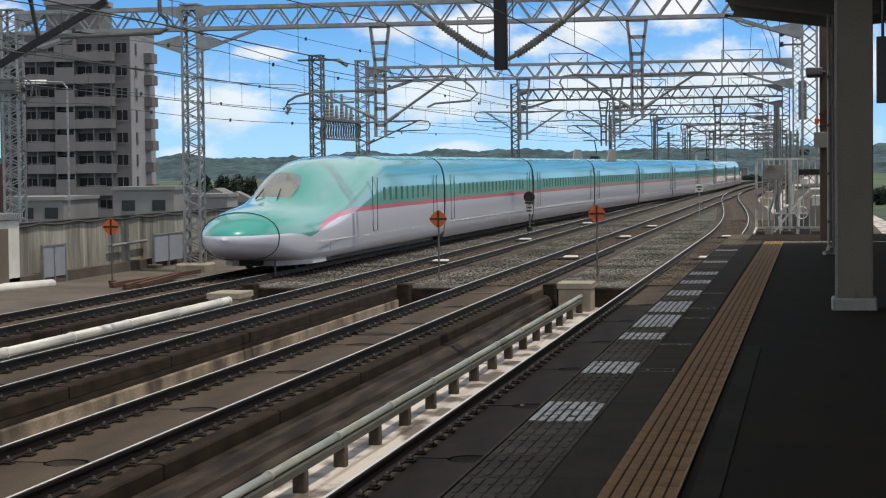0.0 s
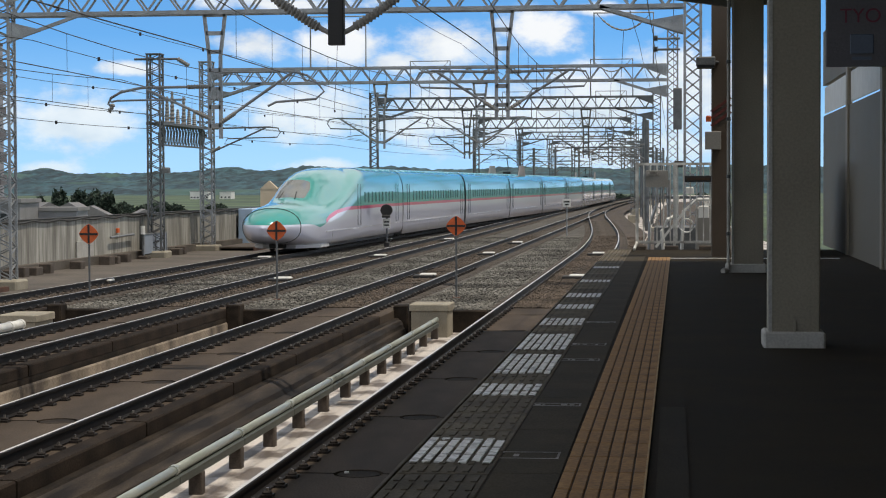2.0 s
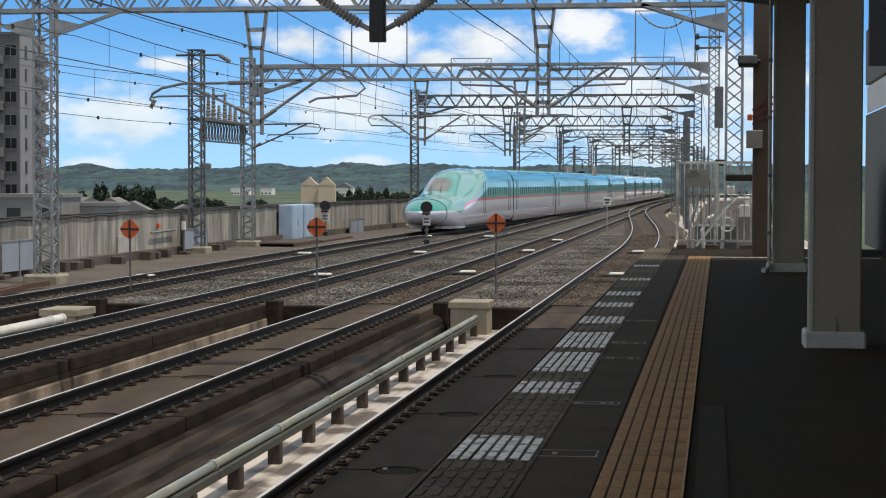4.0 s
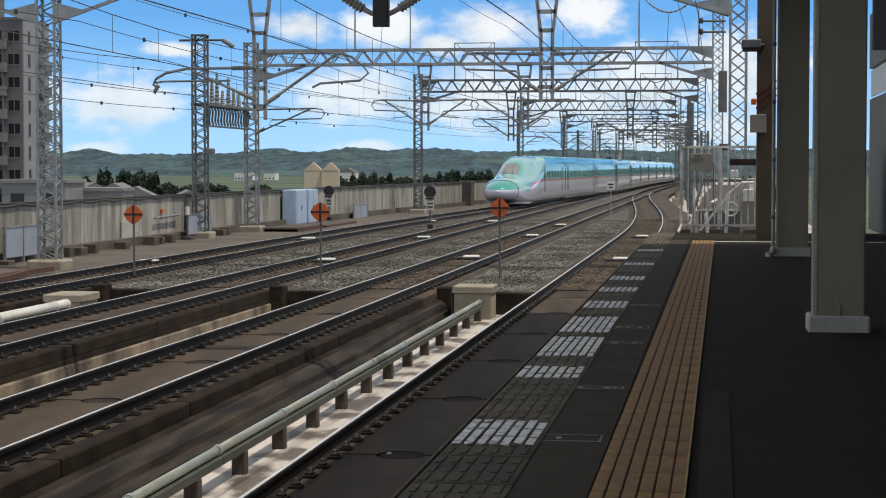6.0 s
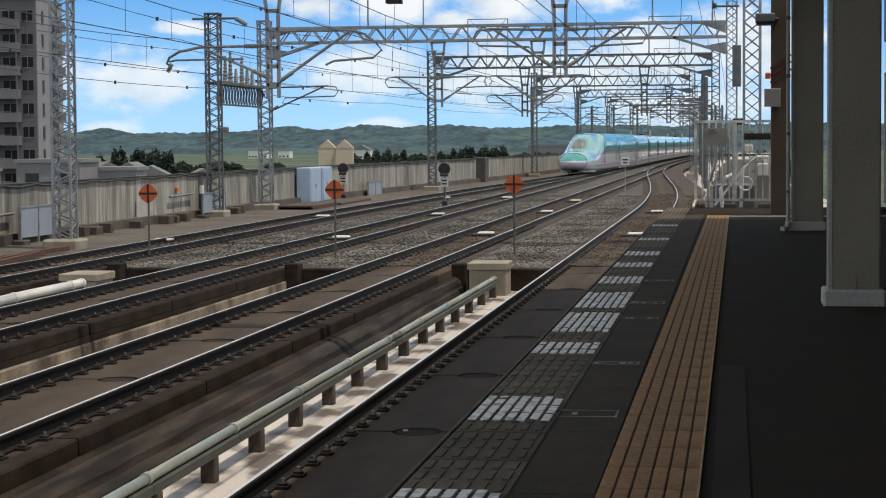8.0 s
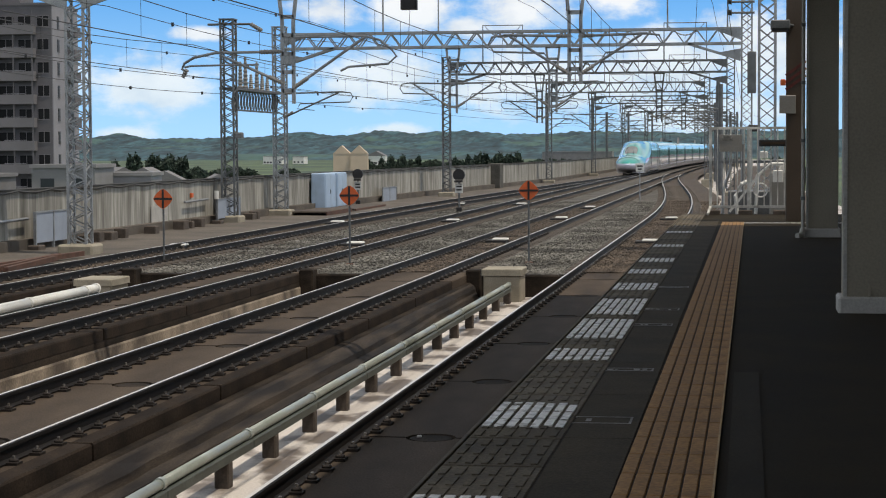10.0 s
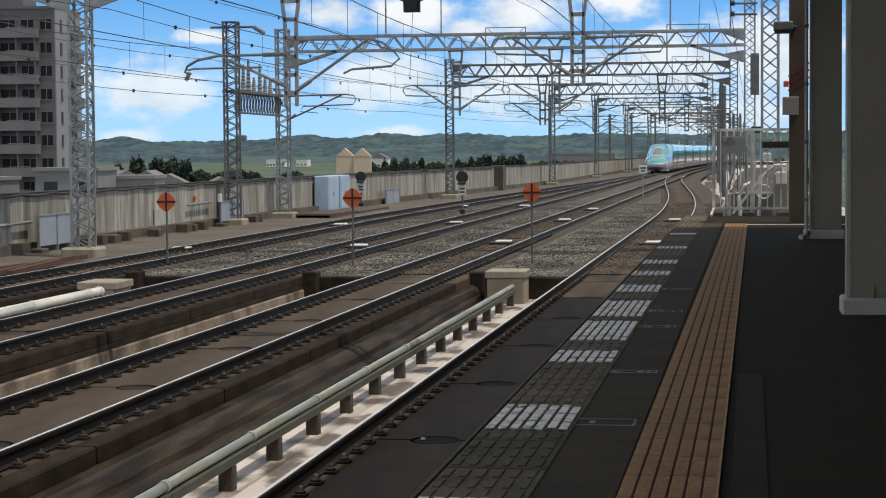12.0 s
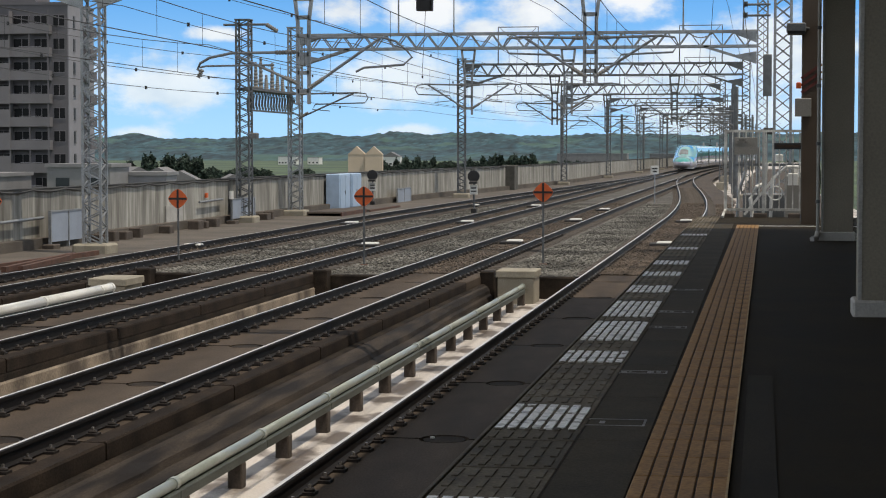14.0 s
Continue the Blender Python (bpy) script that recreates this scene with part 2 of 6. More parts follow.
M = {
    "slab": mat("slab_concrete", (0.098, 0.075, 0.058), 0.9, spec=0.2, var=0.5, scale=0.7, color2=(0.048, 0.036, 0.028), stretch=(1.6, 0.5, 1)),
    "tan": mat("tan_concrete", (0.30, 0.25, 0.20), 0.9, var=0.5, scale=1.6, color2=(0.07, 0.055, 0.045), stretch=(1, 0.8, 0.6)),
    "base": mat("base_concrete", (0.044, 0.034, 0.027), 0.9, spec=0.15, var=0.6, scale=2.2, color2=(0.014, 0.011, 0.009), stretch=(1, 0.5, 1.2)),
    "dark_edge": mat("dark_edge_concrete", (0.036, 0.026, 0.020), 0.9, spec=0.15, var=0.5, scale=2.5, color2=(0.014, 0.010, 0.008), stretch=(1, 0.6, 1)),
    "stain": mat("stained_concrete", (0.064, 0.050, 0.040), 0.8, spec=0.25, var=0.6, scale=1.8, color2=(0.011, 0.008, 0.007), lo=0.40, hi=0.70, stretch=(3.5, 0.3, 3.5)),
    "deck": mat("deck_concrete", (0.62, 0.57, 0.53), 0.55, var=0.3, scale=1.25, color2=(0.15, 0.12, 0.10), lo=0.42, hi=0.53, stretch=(1.3, 0.7, 1)),
    "shoulder": mat("shoulder_concrete", (0.13, 0.112, 0.096), 0.9, var=0.45, scale=0.5, color2=(0.075, 0.064, 0.055)),
    "ballast": mat("ballast_bed", (0.115, 0.105, 0.093), 0.95, var=0.6, scale=0.6, fine=14, bump=1.0, color2=(0.05, 0.044, 0.038)),
    "brown": mat("rusty_ballast", (0.085, 0.064, 0.050), 0.95, var=0.5, scale=0.8, fine=14, bump=1.0, color2=(0.042, 0.032, 0.026)),
    "stone": mat("crushed_stone", (0.185, 0.18, 0.165), 0.9, var=0.4, scale=0.35, fine=30, island=0.6, color2=(0.082, 0.079, 0.072), lo=0.40, hi=0.58),
    "rstone": mat("rusty_stone", (0.125, 0.098, 0.078), 0.9, var=0.4, scale=0.5, fine=30, island=0.55, color2=(0.06, 0.046, 0.037)),
    "rail": mat("rail_side", (0.010, 0.0078, 0.008), 0.6, 0.0, spec=0.3, var=0.4, scale=2),
    "railtop": mat("rail_top", (0.74, 0.71, 0.67), 0.36, 0.35, var=0.15, scale=1, bump=0),
    "clip": mat("rail_fastener", (0.022, 0.016, 0.014), 0.7, 0.1, var=0.4, scale=6),
    "bolt": mat("fastener_bolt", (0.48, 0.45, 0.43), 0.28, 0.7, var=0.3, scale=6),
    "sleeper": mat("sleeper_concrete", (0.10, 0.085, 0.074), 0.9, var=0.4, scale=2),
    "asphalt": mat("platform_asphalt", (0.033, 0.0265, 0.0175), 0.92, spec=0.10, var=0.5, scale=1.3, fine=90, color2=(0.021, 0.017, 0.0115)),
    "strip": mat("asphalt_strip", (0.042, 0.036, 0.028), 0.9, spec=0.12, var=0.4, scale=0.8, fine=90),
    "edge": mat("edge_tile", (0.15, 0.128, 0.098), 0.85, spec=0.2, var=0.4, scale=2.5, obj=0.25, color2=(0.085, 0.072, 0.055)),
    "mark": mat("white_stripe", (0.82, 0.82, 0.81), 0.6, var=0.3, scale=9, color2=(0.45, 0.44, 0.43), lo=0.38, hi=0.46),
    "yellow": mat("tactile_tile", (0.36, 0.195, 0.07), 0.8, var=0.4, scale=2.6, obj=0.07, color2=(0.22, 0.115, 0.042)),
    "worn": mat("worn_tile_edge", (0.5, 0.33, 0.15), 0.7, var=0.4, scale=6),
    "groove": mat("tile_groove", (0.05, 0.03, 0.018), 0.9),
    "curb": mat("platform_face", (0.22, 0.21, 0.20), 0.9, var=0.3, scale=1),
    "steel": mat("grey_steel", (0.30, 0.29, 0.27), 0.6, 0.1, var=0.2, scale=1.2),
    "galv": mat("galvanised_steel", (0.36, 0.38, 0.40), 0.5, 0.55, var=0.3, scale=2.5),
    "galvd": mat("dark_galvanised", (0.17, 0.18, 0.19), 0.55, 0.5, var=0.3, scale=2.5),
    "wire": mat("wire", (0.06, 0.06, 0.065), 0.5, 0.5, bump=0),
    "black": mat("black_steel", (0.018, 0.018, 0.02), 0.6, var=0.3),
    "porcelain": mat("porcelain", (0.25, 0.245, 0.235), 0.35, var=0.2),
    "pipe": mat("painted_pipe", (0.42, 0.46, 0.43), 0.4, var=0.15, scale=1.5, color2=(0.33, 0.37, 0.34)),
    "whitepipe": mat("white_pipe", (0.78, 0.79, 0.77), 0.5, var=0.15, scale=1.5),
    "railc": mat("pipe_channel", (0.09, 0.105, 0.095), 0.6, 0.1, var=0.3, scale=2),
    "post_c": mat("stub_concrete", (0.10, 0.08, 0.068), 0.9, var=0.4, scale=4),
    "box": mat("box_concrete", (0.35, 0.32, 0.26), 0.9, var=0.25, scale=2),
    "wall": mat("parapet_concrete", (0.40, 0.395, 0.365), 0.9, var=0.45, scale=1.5, fine=7, color2=(0.155, 0.148, 0.132), lo=0.30, hi=0.66, stretch=(1, 1, 0.12)),
    "coping": mat("coping_concrete", (0.11, 0.107, 0.097), 0.9, var=0.5, scale=1.5),
    "column": mat("column_paint", (0.28, 0.245, 0.195), 0.55, var=0.18, scale=1.0),
    "faded": mat("faded_paint", (0.30, 0.29, 0.275), 0.8, var=0.5, scale=9),
    "brownpost": mat("brown_post", (0.085, 0.06, 0.042), 0.6, var=0.2, scale=1.5),
    "plinth": mat("plinth_concrete", (0.45, 0.44, 0.42), 0.85, var=0.2, scale=3),
    "roofp": mat("canopy_panel", (0.16, 0.16, 0.15), 0.8, var=0.15, scale=1),
    "dimglass": mat("apartment_glass", (0.018, 0.018, 0.02), 0.35, var=0.4, scale=0.6, spec=0.15, bump=0),
    "panel": mat("wall_panel", (0.15, 0.132, 0.105), 0.6, var=0.14, scale=0.8),
    "orange": mat("orange_sign", (0.72, 0.13, 0.03), 0.5, var=0.15, scale=4),
    "white": mat("white_paint", (0.74, 0.74, 0.72), 0.5, var=0.12, scale=3),
    "fencep": mat("fence_paint", (0.74, 0.74, 0.71), 0.5, var=0.2, scale=3, color2=(0.34, 0.33, 0.31)),
    "blue": mat("blue_cabinet", (0.40, 0.54, 0.72), 0.45, var=0.12, scale=2),
    "bluep": mat("blue_grey_panel", (0.30, 0.35, 0.43), 0.6, var=0.15, scale=1.5),
    "rust": mat("rusty_steel", (0.12, 0.058, 0.042), 0.8, var=0.4, scale=4),
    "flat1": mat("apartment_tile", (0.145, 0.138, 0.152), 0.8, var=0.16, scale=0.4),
    "flat2": mat("apartment_pale_lit_tile", (0.29, 0.285, 0.315), 0.8, var=0.12, scale=0.4),
    "balc": mat("balcony_panel", (0.195, 0.187, 0.20), 0.8, var=0.14, scale=0.4),
    "glass": mat("window_glass", (0.02, 0.025, 0.03), 0.08, var=0.2, scale=1, bump=0),
    "cream": mat("cream_render", (0.60, 0.49, 0.38), 0.8, var=0.1, scale=0.5),
    "roofing": mat("roof_sheet", (0.19, 0.19, 0.20), 0.8, var=0.2, scale=0.5),
    "field": mat("fields", (0.085, 0.13, 0.062), 0.95, var=0.6, scale=0.012, fine=0.06, bump=0, color2=(0.034, 0.06, 0.042)),
    "hill": hill_mat(),
    "leaf": mat("leaves", (0.034, 0.062, 0.045), 0.8, var=0.4, scale=0.5, fine=5, island=0.5),
    "trunk": mat("bark", (0.08, 0.06, 0.045), 0.9),
    "town": mat("town_wall", (0.25, 0.248, 0.26), 0.8, var=0.18, scale=0.3, obj=0.3),
    "red": mat("signal_red", (0.13, 0.028, 0.022), 0.5),
    "cable": mat("cable_grey", (0.06, 0.06, 0.06), 0.7),
    "text": mat("maroon_letters", (0.17, 0.02, 0.045), 0.5, bump=0),
    "signp": mat("sign_panel_paint", (0.105, 0.10, 0.115), 0.5, var=0.12, scale=2),
    "walkway": mat("lit_asphalt", (0.068, 0.056, 0.039), 0.9, spec=0.15, var=0.45, scale=1.6, fine=70, color2=(0.042, 0.035, 0.025)),
    "icon": mat("slate_blue_paint", (0.10, 0.13, 0.19), 0.5, var=0.1, bump=0),
}


# ---- mesh helpers ----
class Mesh:
    """Gathers boxes, bars, tubes and sheets into one mesh."""

    def __init__(self):
        self.v, self.f, self.mi = [], [], []

    def add(self, vs, fs, mi=0):
        o = len(self.v)
        self.v += [tuple(p) for p in vs]
        self.f += [tuple(i + o for i in f) for f in fs]
        self.mi += [mi] * len(fs)
        return self

    def box(self, x0, x1, y0, y1, z0, z1, mi=0, c=0.0):
        c = min(c, (x1 - x0) * 0.45, (y1 - y0) * 0.45)
        if c <= 0:
            vs = [(x, y, z) for z in (z0, z1) for x, y in ((x0, y0), (x1, y0), (x1, y1), (x0, y1))]
            return self.add(vs, [(3, 2, 1, 0), (4, 5, 6, 7), (0, 1, 5, 4), (1, 2, 6, 5), (2, 3, 7, 6), (3, 0, 4, 7)], mi)
        ring = [(x0 + c, y0), (x1 - c, y0), (x1, y0 + c), (x1, y1 - c), (x1 - c, y1), (x0 + c, y1), (x0, y1 - c), (x0, y0 + c)]
        inner = [(min(max(x, x0 + c), x1 - c), min(max(y, y0 + c), y1 - c)) for x, y in ring]
        vs = [(x, y, z0) for x, y in ring] + [(x, y, z1 - c) for x, y in ring] + [(x, y, z1) for x, y in inner]
        fs = [tuple(range(7, -1, -1))] + [(i, (i + 1) % 8, 8 + (i + 1) % 8, 8 + i) for i in range(8)]
        fs += [(8 + i, 8 + (i + 1) % 8, 16 + (i + 1) % 8, 16 + i) for i in range(8)] + [tuple(range(16, 24))]
        return self.add(vs, fs, mi)

    def bar(self, p, q, w, h=None, mi=0):
        """A square bar from p to q."""
        h = h or w
        p, q = Vector(p), Vector(q)
        d = (q - p).normalized()
        up = Vector((0, 0, 1)) if abs(d.z) < 0.95 else Vector((0, 1, 0))
        s = d.cross(up).normalized() * (w / 2)
        u = s.cross(d).normalized() * (h / 2)
        vs = [a + b for a in (p, q) for b in (-s - u, s - u, s + u, -s + u)]
        return self.add(vs, [(0, 1, 2, 3), (7, 6, 5, 4), (0, 4, 5, 1), (1, 5, 6, 2), (2, 6, 7, 3), (3, 7, 4, 0)], mi)

    def tube(self, pts, r, n=8, mi=0, radii=None):
        pts = [Vector(p) for p in pts]
        vs, fs = [], []
        for i, p in enumerate(pts):
            d = (pts[min(i + 1, len(pts) - 1)] - pts[max(i - 1, 0)]).normalized()
            up = Vector((0, 0, 1)) if abs(d.z) < 0.95 else Vector((0, 1, 0))
            s = d.cross(up).normalized()
            u = s.cross(d)
            rr = radii[i] if radii else r
            vs += [p + (s * math.cos(a) + u * math.sin(a)) * rr for a in (2 * math.pi * k / n for k in range(n))]
        for i in range(len(pts) - 1):
            for k in range(n):
                fs.append((i * n + k, i * n + (k + 1) % n, (i + 1) * n + (k + 1) % n, (i + 1) * n + k))
        fs += [tuple(range(n - 1, -1, -1)), tuple(range((len(pts) - 1) * n, len(pts) * n))]
        return self.add(vs, fs, mi)

    def sweep(self, rings, closed=True, caps=True, mi=0):
        n = len(rings[0])
        vs = [p for r in rings for p in r]
        fs = []
        for i in range(len(rings) - 1):
            for k in range(n if closed else n - 1):
                fs.append((i * n + k, i * n + (k + 1) % n, (i + 1) * n + (k + 1) % n, (i + 1) * n + k))
        if caps:
            fs += [tuple(range(n - 1, -1, -1)), tuple(range((len(rings) - 1) * n, len(rings) * n))]
        return self.add(vs, fs, mi)

    def data(self, name, *materials, smooth=False):
        me = bpy.data.meshes.new(name)
        me.from_pydata(self.v, [], self.f)
        for m in materials:
            me.materials.append(m)
        if len(materials) > 1:
            me.polygons.foreach_set("material_index", self.mi)
        if smooth:
            me.polygons.foreach_set("use_smooth", [True] * len(self.f))
        bm = bmesh.new()
        bm.from_mesh(me)
        bmesh.ops.recalc_face_normals(bm, faces=bm.faces)
        bm.to_mesh(me)
        bm.free()
        me.update()
        return me


def part(name, mesh, material, parent=None, label="", m=None, smooth=False):
    """One mesh object under a thing or a part; mesh is a Mesh or ready mesh data."""
    mats = material if isinstance(material, (tuple, list)) else (material,)
    data = mesh.data(name, *mats, smooth=smooth) if isinstance(mesh, Mesh) else mesh
    ob = new(name, data)
    if parent is not None:
        ob.parent = parent
    if m is not None:
        ob.matrix_basis = m
    if label:
        ob["label"] = label
    return ob


def thing(name, label, category, m=None, group="", kind=""):
    ob = new(name)
    if m is not None:
        ob.matrix_basis = m
    return tagged(ob, label, category, group, kind)


def smooth01(u):
    u = min(max(u, 0.0), 1.0)
    return u * u * (3 - 2 * u)


def far_bend(y):
    return 1e-4 * (y - 230) ** 2 if y > 230 else 0.0


# centre lines of the four tracks, x by y
def track_a(y):
    return -3.25 - 4.56 * smooth01((y - 80) / 140) + far_bend(y)


def track_b(y):
    return -7.81 + far_bend(y)


def track_c(y):
    return -11.9 + far_bend(y)


def track_d(y):
    return -16.35 + 4.45 * smooth01((y - 70) / 180) + far_bend(y)


def wall_x(y):
    return -22.95 + 4.6 * smooth01((y - 85) / 125) + far_bend(y)


# ---- structure ----
SLAB_END = 47.5      # slab track gives way to ballast
DECK_Z = -0.75
PLAT_Z = 1.25


def build_ground():
    g = Mesh()
    g.add([(-4000, -600, -9), (4000, -600, -9), (4000, 4800, -9), (-4000, 4800, -9)], [(0, 1, 2, 3)])
    tagged(part("ground", g, M["field"]), "green fields on the plain below the viaduct", "ground", kind="structure")
    # wooded ridges along the horizon
    for k, (dist, height, seed) in enumerate(((2300, 18, 3.0), (2900, 34, 9.0), (3600, 49, 17.0))):
        h = Mesh()
        rings, nx = [], 1000
        for v in [1.12 * j / 22 for j in range(23)]:
            ring = []
            for i in range(nx):
                x = -3000 + 4400 * i / (nx - 1)
                n = noise.fractal(Vector((x / 420 + seed, v * 1.3, seed)), 1.0, 2.0, 5) + 0.55 * noise.noise(Vector((x / 130, v * 3, seed)))
                rise = math.sin(min(v, 1.0) * math.pi / 2)
                tall = height * (0.72 + 0.30 * n) * rise + (9.0 * noise.noise(Vector((x / 95, v * 7, seed + 4))) + 4.5 * noise.noise(Vector((x / 14, v * 24, seed)))) * rise
                ring.append((x, dist + v * 420 + 60 * n, -9.5 + max(tall, 0) + 6 * rise))
            rings.append(ring)
        h.sweep(rings, closed=False, caps=False)
        tagged(part("hill_ridge", h, M["hill"], smooth=True), "green wooded hill ridge on the horizon, haze tinted into its colour", "hill", kind="structure")


def build_deck():
    d = Mesh()
    ys = [-30, 0, 20, 40, 60, 85, 100, 115, 130, 145, 160, 175, 190, 210, 240, 270, 300, 340, 380, 420, 460, 520, 600]
    d.sweep([[(wall_x(y) - 0.5, y, -3.0), (max(8.0 - y * 0.02, 1.0) + far_bend(y), y, -3.0), (max(8.0 - y * 0.02, 1.0) + far_bend(y), y, DECK_Z), (wall_x(y) - 0.5, y, DECK_Z)] for y in ys])
    tagged(part("viaduct_deck", d, M["deck"]), "stained pale concrete viaduct deck", "viaduct", kind="structure")
    # concrete shoulder beside the parapet
    s = Mesh()
    s.sweep([[(wall_x(y) + 0.02, y, DECK_Z + 0.004), (track_d(y) - 1.6, y, DECK_Z + 0.004), (track_d(y) - 1.7, y, -0.34), (wall_x(y) + 0.02, y, -0.30)] for y in ys[:-3]])
    tagged(part("shoulder", s, M["shoulder"]), "dusty concrete walkway along the parapet", "walkway", kind="structure")
    v = Mesh()
    v.sweep([[(-1.5 + far_bend(y), y, DECK_Z + 0.006), (4.0 + far_bend(y), y, DECK_Z + 0.006), (4.0 + far_bend(y), y, -0.32), (-1.5 + far_bend(y), y, -0.30)] for y in (47.3, 70, 100, 140, 180, 230, 280, 340)])
    tagged(part("verge", v, M["brown"]), "brown gravel verge beyond the platform end", "verge", kind="structure")
    # ballast bed over the deck past the slab track
    b = Mesh()
    y0 = SLAB_END
    rows_y = [y0 + i * 0.8 for i in range(100)] + [y0 + 80 + i * 8 for i in range(60)]
    nx = 60
    grid = []
    for y in rows_y:
        left, right = track_d(y) - 1.68, min(-1.55, track_a(y) + 2.6)
        row = []
        for i in range(nx):
            x = left + (right - left) * i / (nx - 1)
            z = -0.27
            for c in (track_a, track_b, track_c, track_d):
                if abs(x - c(y)) < 1.3:
                    z = -0.212
            row.append((x, y, z + 0.035 * noise.noise(Vector((x * 1.7, y * 1.7, 0)))))
        grid.append(row)
    b.sweep(grid, closed=False, caps=False)
    b.mi = [1 if (b.v[f[0]][0] > -2.6 or b.v[f[0]][0] > track_a(b.v[f[0]][1]) - 1.2 or abs(b.v[f[0]][0] - track_b(b.v[f[0]][1])) < 1.0 or abs(b.v[f[0]][0] - track_c(b.v[f[0]][1])) < 1.0 or abs(b.v[f[0]][0] - track_d(b.v[f[0]][1])) < 1.2) else 0 for f in b.f]
    tagged(part("ballast", b, (M["ballast"], M["brown"]), smooth=True), "grey crushed-stone ballast bed between the tracks", "ballast", kind="structure")
    # end wall that holds the ballast back
    w = Mesh()
    for a, c in ((track_a, track_b), (track_b, track_c), (track_c, track_d)):
        w.box(c(0) + 1.2, a(0) - 1.2, y0 - 0.35, y0 + 0.02, DECK_Z, -0.22, c=0.03)
        w.box(c(0) + 1.15, c(0) + 1.5, y0 - 0.75, y0 - 0.2, DECK_Z, -0.08, c=0.03)
    tagged(part("ballast_stop", w, M["base"]), "brown concrete end wall holding back the ballast", "wall", kind="structure")


STONE = [(0, 0, 1), (0.89, 0, 0.45), (0.28, 0.85, 0.45), (-0.72, 0.53, 0.45), (-0.72, -0.53, 0.45), (0.28, -0.85, 0.45), (0.5, 0.5, -0.4), (-0.6, 0.1, -0.4), (0.3, -0.6, -0.4)]
STONE_F = [(0, 1, 2), (0, 2, 3), (0, 3, 4), (0, 4, 5), (0, 5, 1), (1, 6, 2), (2, 7, 3), (3, 7, 4), (4, 8, 5), (5, 8, 1), (2, 6, 7), (8, 6, 1), (4, 7, 8)]


def build_stones():
    """Loose crushed stones on the bed, thickest where the line is passed nearest."""
    rng = np.random.default_rng(5)
    base, faces = np.array(STONE), np.array(STONE_F)

    def strew(name, label, material, lanes, n, level):
        y = SLAB_END + 0.1 + 66 * rng.random(n) ** 1.6
        pick = rng.integers(0, len(lanes), n)
        u = rng.random(n)
        x = np.empty(n)
        for i in range(n):
            left, right = lanes[pick[i]]
            l, r = left(y[i]), right(y[i])
            x[i] = l + (r - l) * u[i]
        size = rng.uniform(0.022, 0.048, n)
        v = base[None] * size[:, None, None] * rng.uniform(0.65, 1.3, (n, 9, 3))
        ang = rng.random(n) * 6.28
        ca, sa = np.cos(ang)[:, None], np.sin(ang)[:, None]
        vx, vy = v[:, :, 0] * ca - v[:, :, 1] * sa, v[:, :, 0] * sa + v[:, :, 1] * ca
        v = np.stack([vx + x[:, None], vy + y[:, None], v[:, :, 2] * 0.8 + level + 0.02 * rng.random(n)[:, None]], -1).reshape(-1, 3)
        f = (faces[None] + (np.arange(n) * 9)[:, None, None]).reshape(-1, 3)
        me = bpy.data.meshes.new(name)
        me.from_pydata(v.tolist(), [], f.tolist())
        me.materials.append(material)
        tagged(new(name, me), label, "ballast", kind="stuff")

    def off(centre, d):
        return lambda y: centre(y) + d

    strew("ballast_stones", "loose grey crushed stones between the tracks", M["stone"],
          [(off(track_b, 0.98), off(track_a, -0.98))] * 3 + [(off(track_c, 0.98), off(track_b, -0.98))] * 2 + [(off(track_d, 0.98), off(track_c, -0.98))] * 2, 34000, -0.248)
    strew("rusty_stones", "rust-brown crushed stones within the tracks", M["rstone"],
          [(off(c, -0.66), off(c, 0.66)) for c in (track_a, track_a, track_b, track_c, track_d)], 26000, -0.192)
    strew("verge_stones", "rust-brown crushed stones beside the platform track", M["rstone"], [(off(track_a, 0.82), lambda y: -1.6)], 9000, -0.245)


RAIL = [(-0.0725, -0.174), (0.0725, -0.174), (0.0725, -0.163), (0.012, -0.148), (0.009, -0.055), (0.0325, -0.042), (0.0325, -0.011), (0.02, 0), (-0.02, 0), (-0.0325, -0.011), (-0.0325, -0.042), (-0.009, -0.055), (-0.012, -0.148), (-0.0725, -0.163)]


def rail_mesh(centre, off, y0, y1):
    m = Mesh()
    ys = [y0 + (y1 - y0) * i / 90 for i in range(91)]
    m.sweep([[(centre(y) + off + a, y, z) for a, z in RAIL] for y in ys])
    n = len(RAIL)
    m.mi = [1 if (i < 90 * n and i % n == 7) else 0 for i in range(len(m.f))]
    return m


def fasteners(centre, off, y0, y1, pitch=0.625):
    """Clips and bolts on both sides of one rail."""
    m = Mesh()
    y = y0
    while y < y1:
        for s in (-1, 1):
            x = centre(y) + off + s * 0.12
            m.box(x - 0.06, x + 0.06, y - 0.08, y + 0.08, -0.185, -0.158)
            m.box(x - 0.045, x + 0.045, y - 0.035, y + 0.035, -0.155, -0.125, c=0.015)
            m.tube([(x, y, -0.13), (x, y, -0.095)], 0.016, 6, mi=1)
        y += pitch
    return m


def build_track(name, centre, joint, y_slab0, label):
    t = thing(name, label, "railway track", kind="structure")
    for off in (-0.75, 0.75):
        part("rail", rail_mesh(centre, off, -12, 420), (M["rail"], M["railtop"]), t, "brown steel rail with a polished head")
        tagged(part("rail_fasteners", fasteners(centre, off, y_slab0 + 0.1, SLAB_END + 22), (M["clip"], M["bolt"]), t), "steel rail clips and bolts", kind="stuff")
    return t


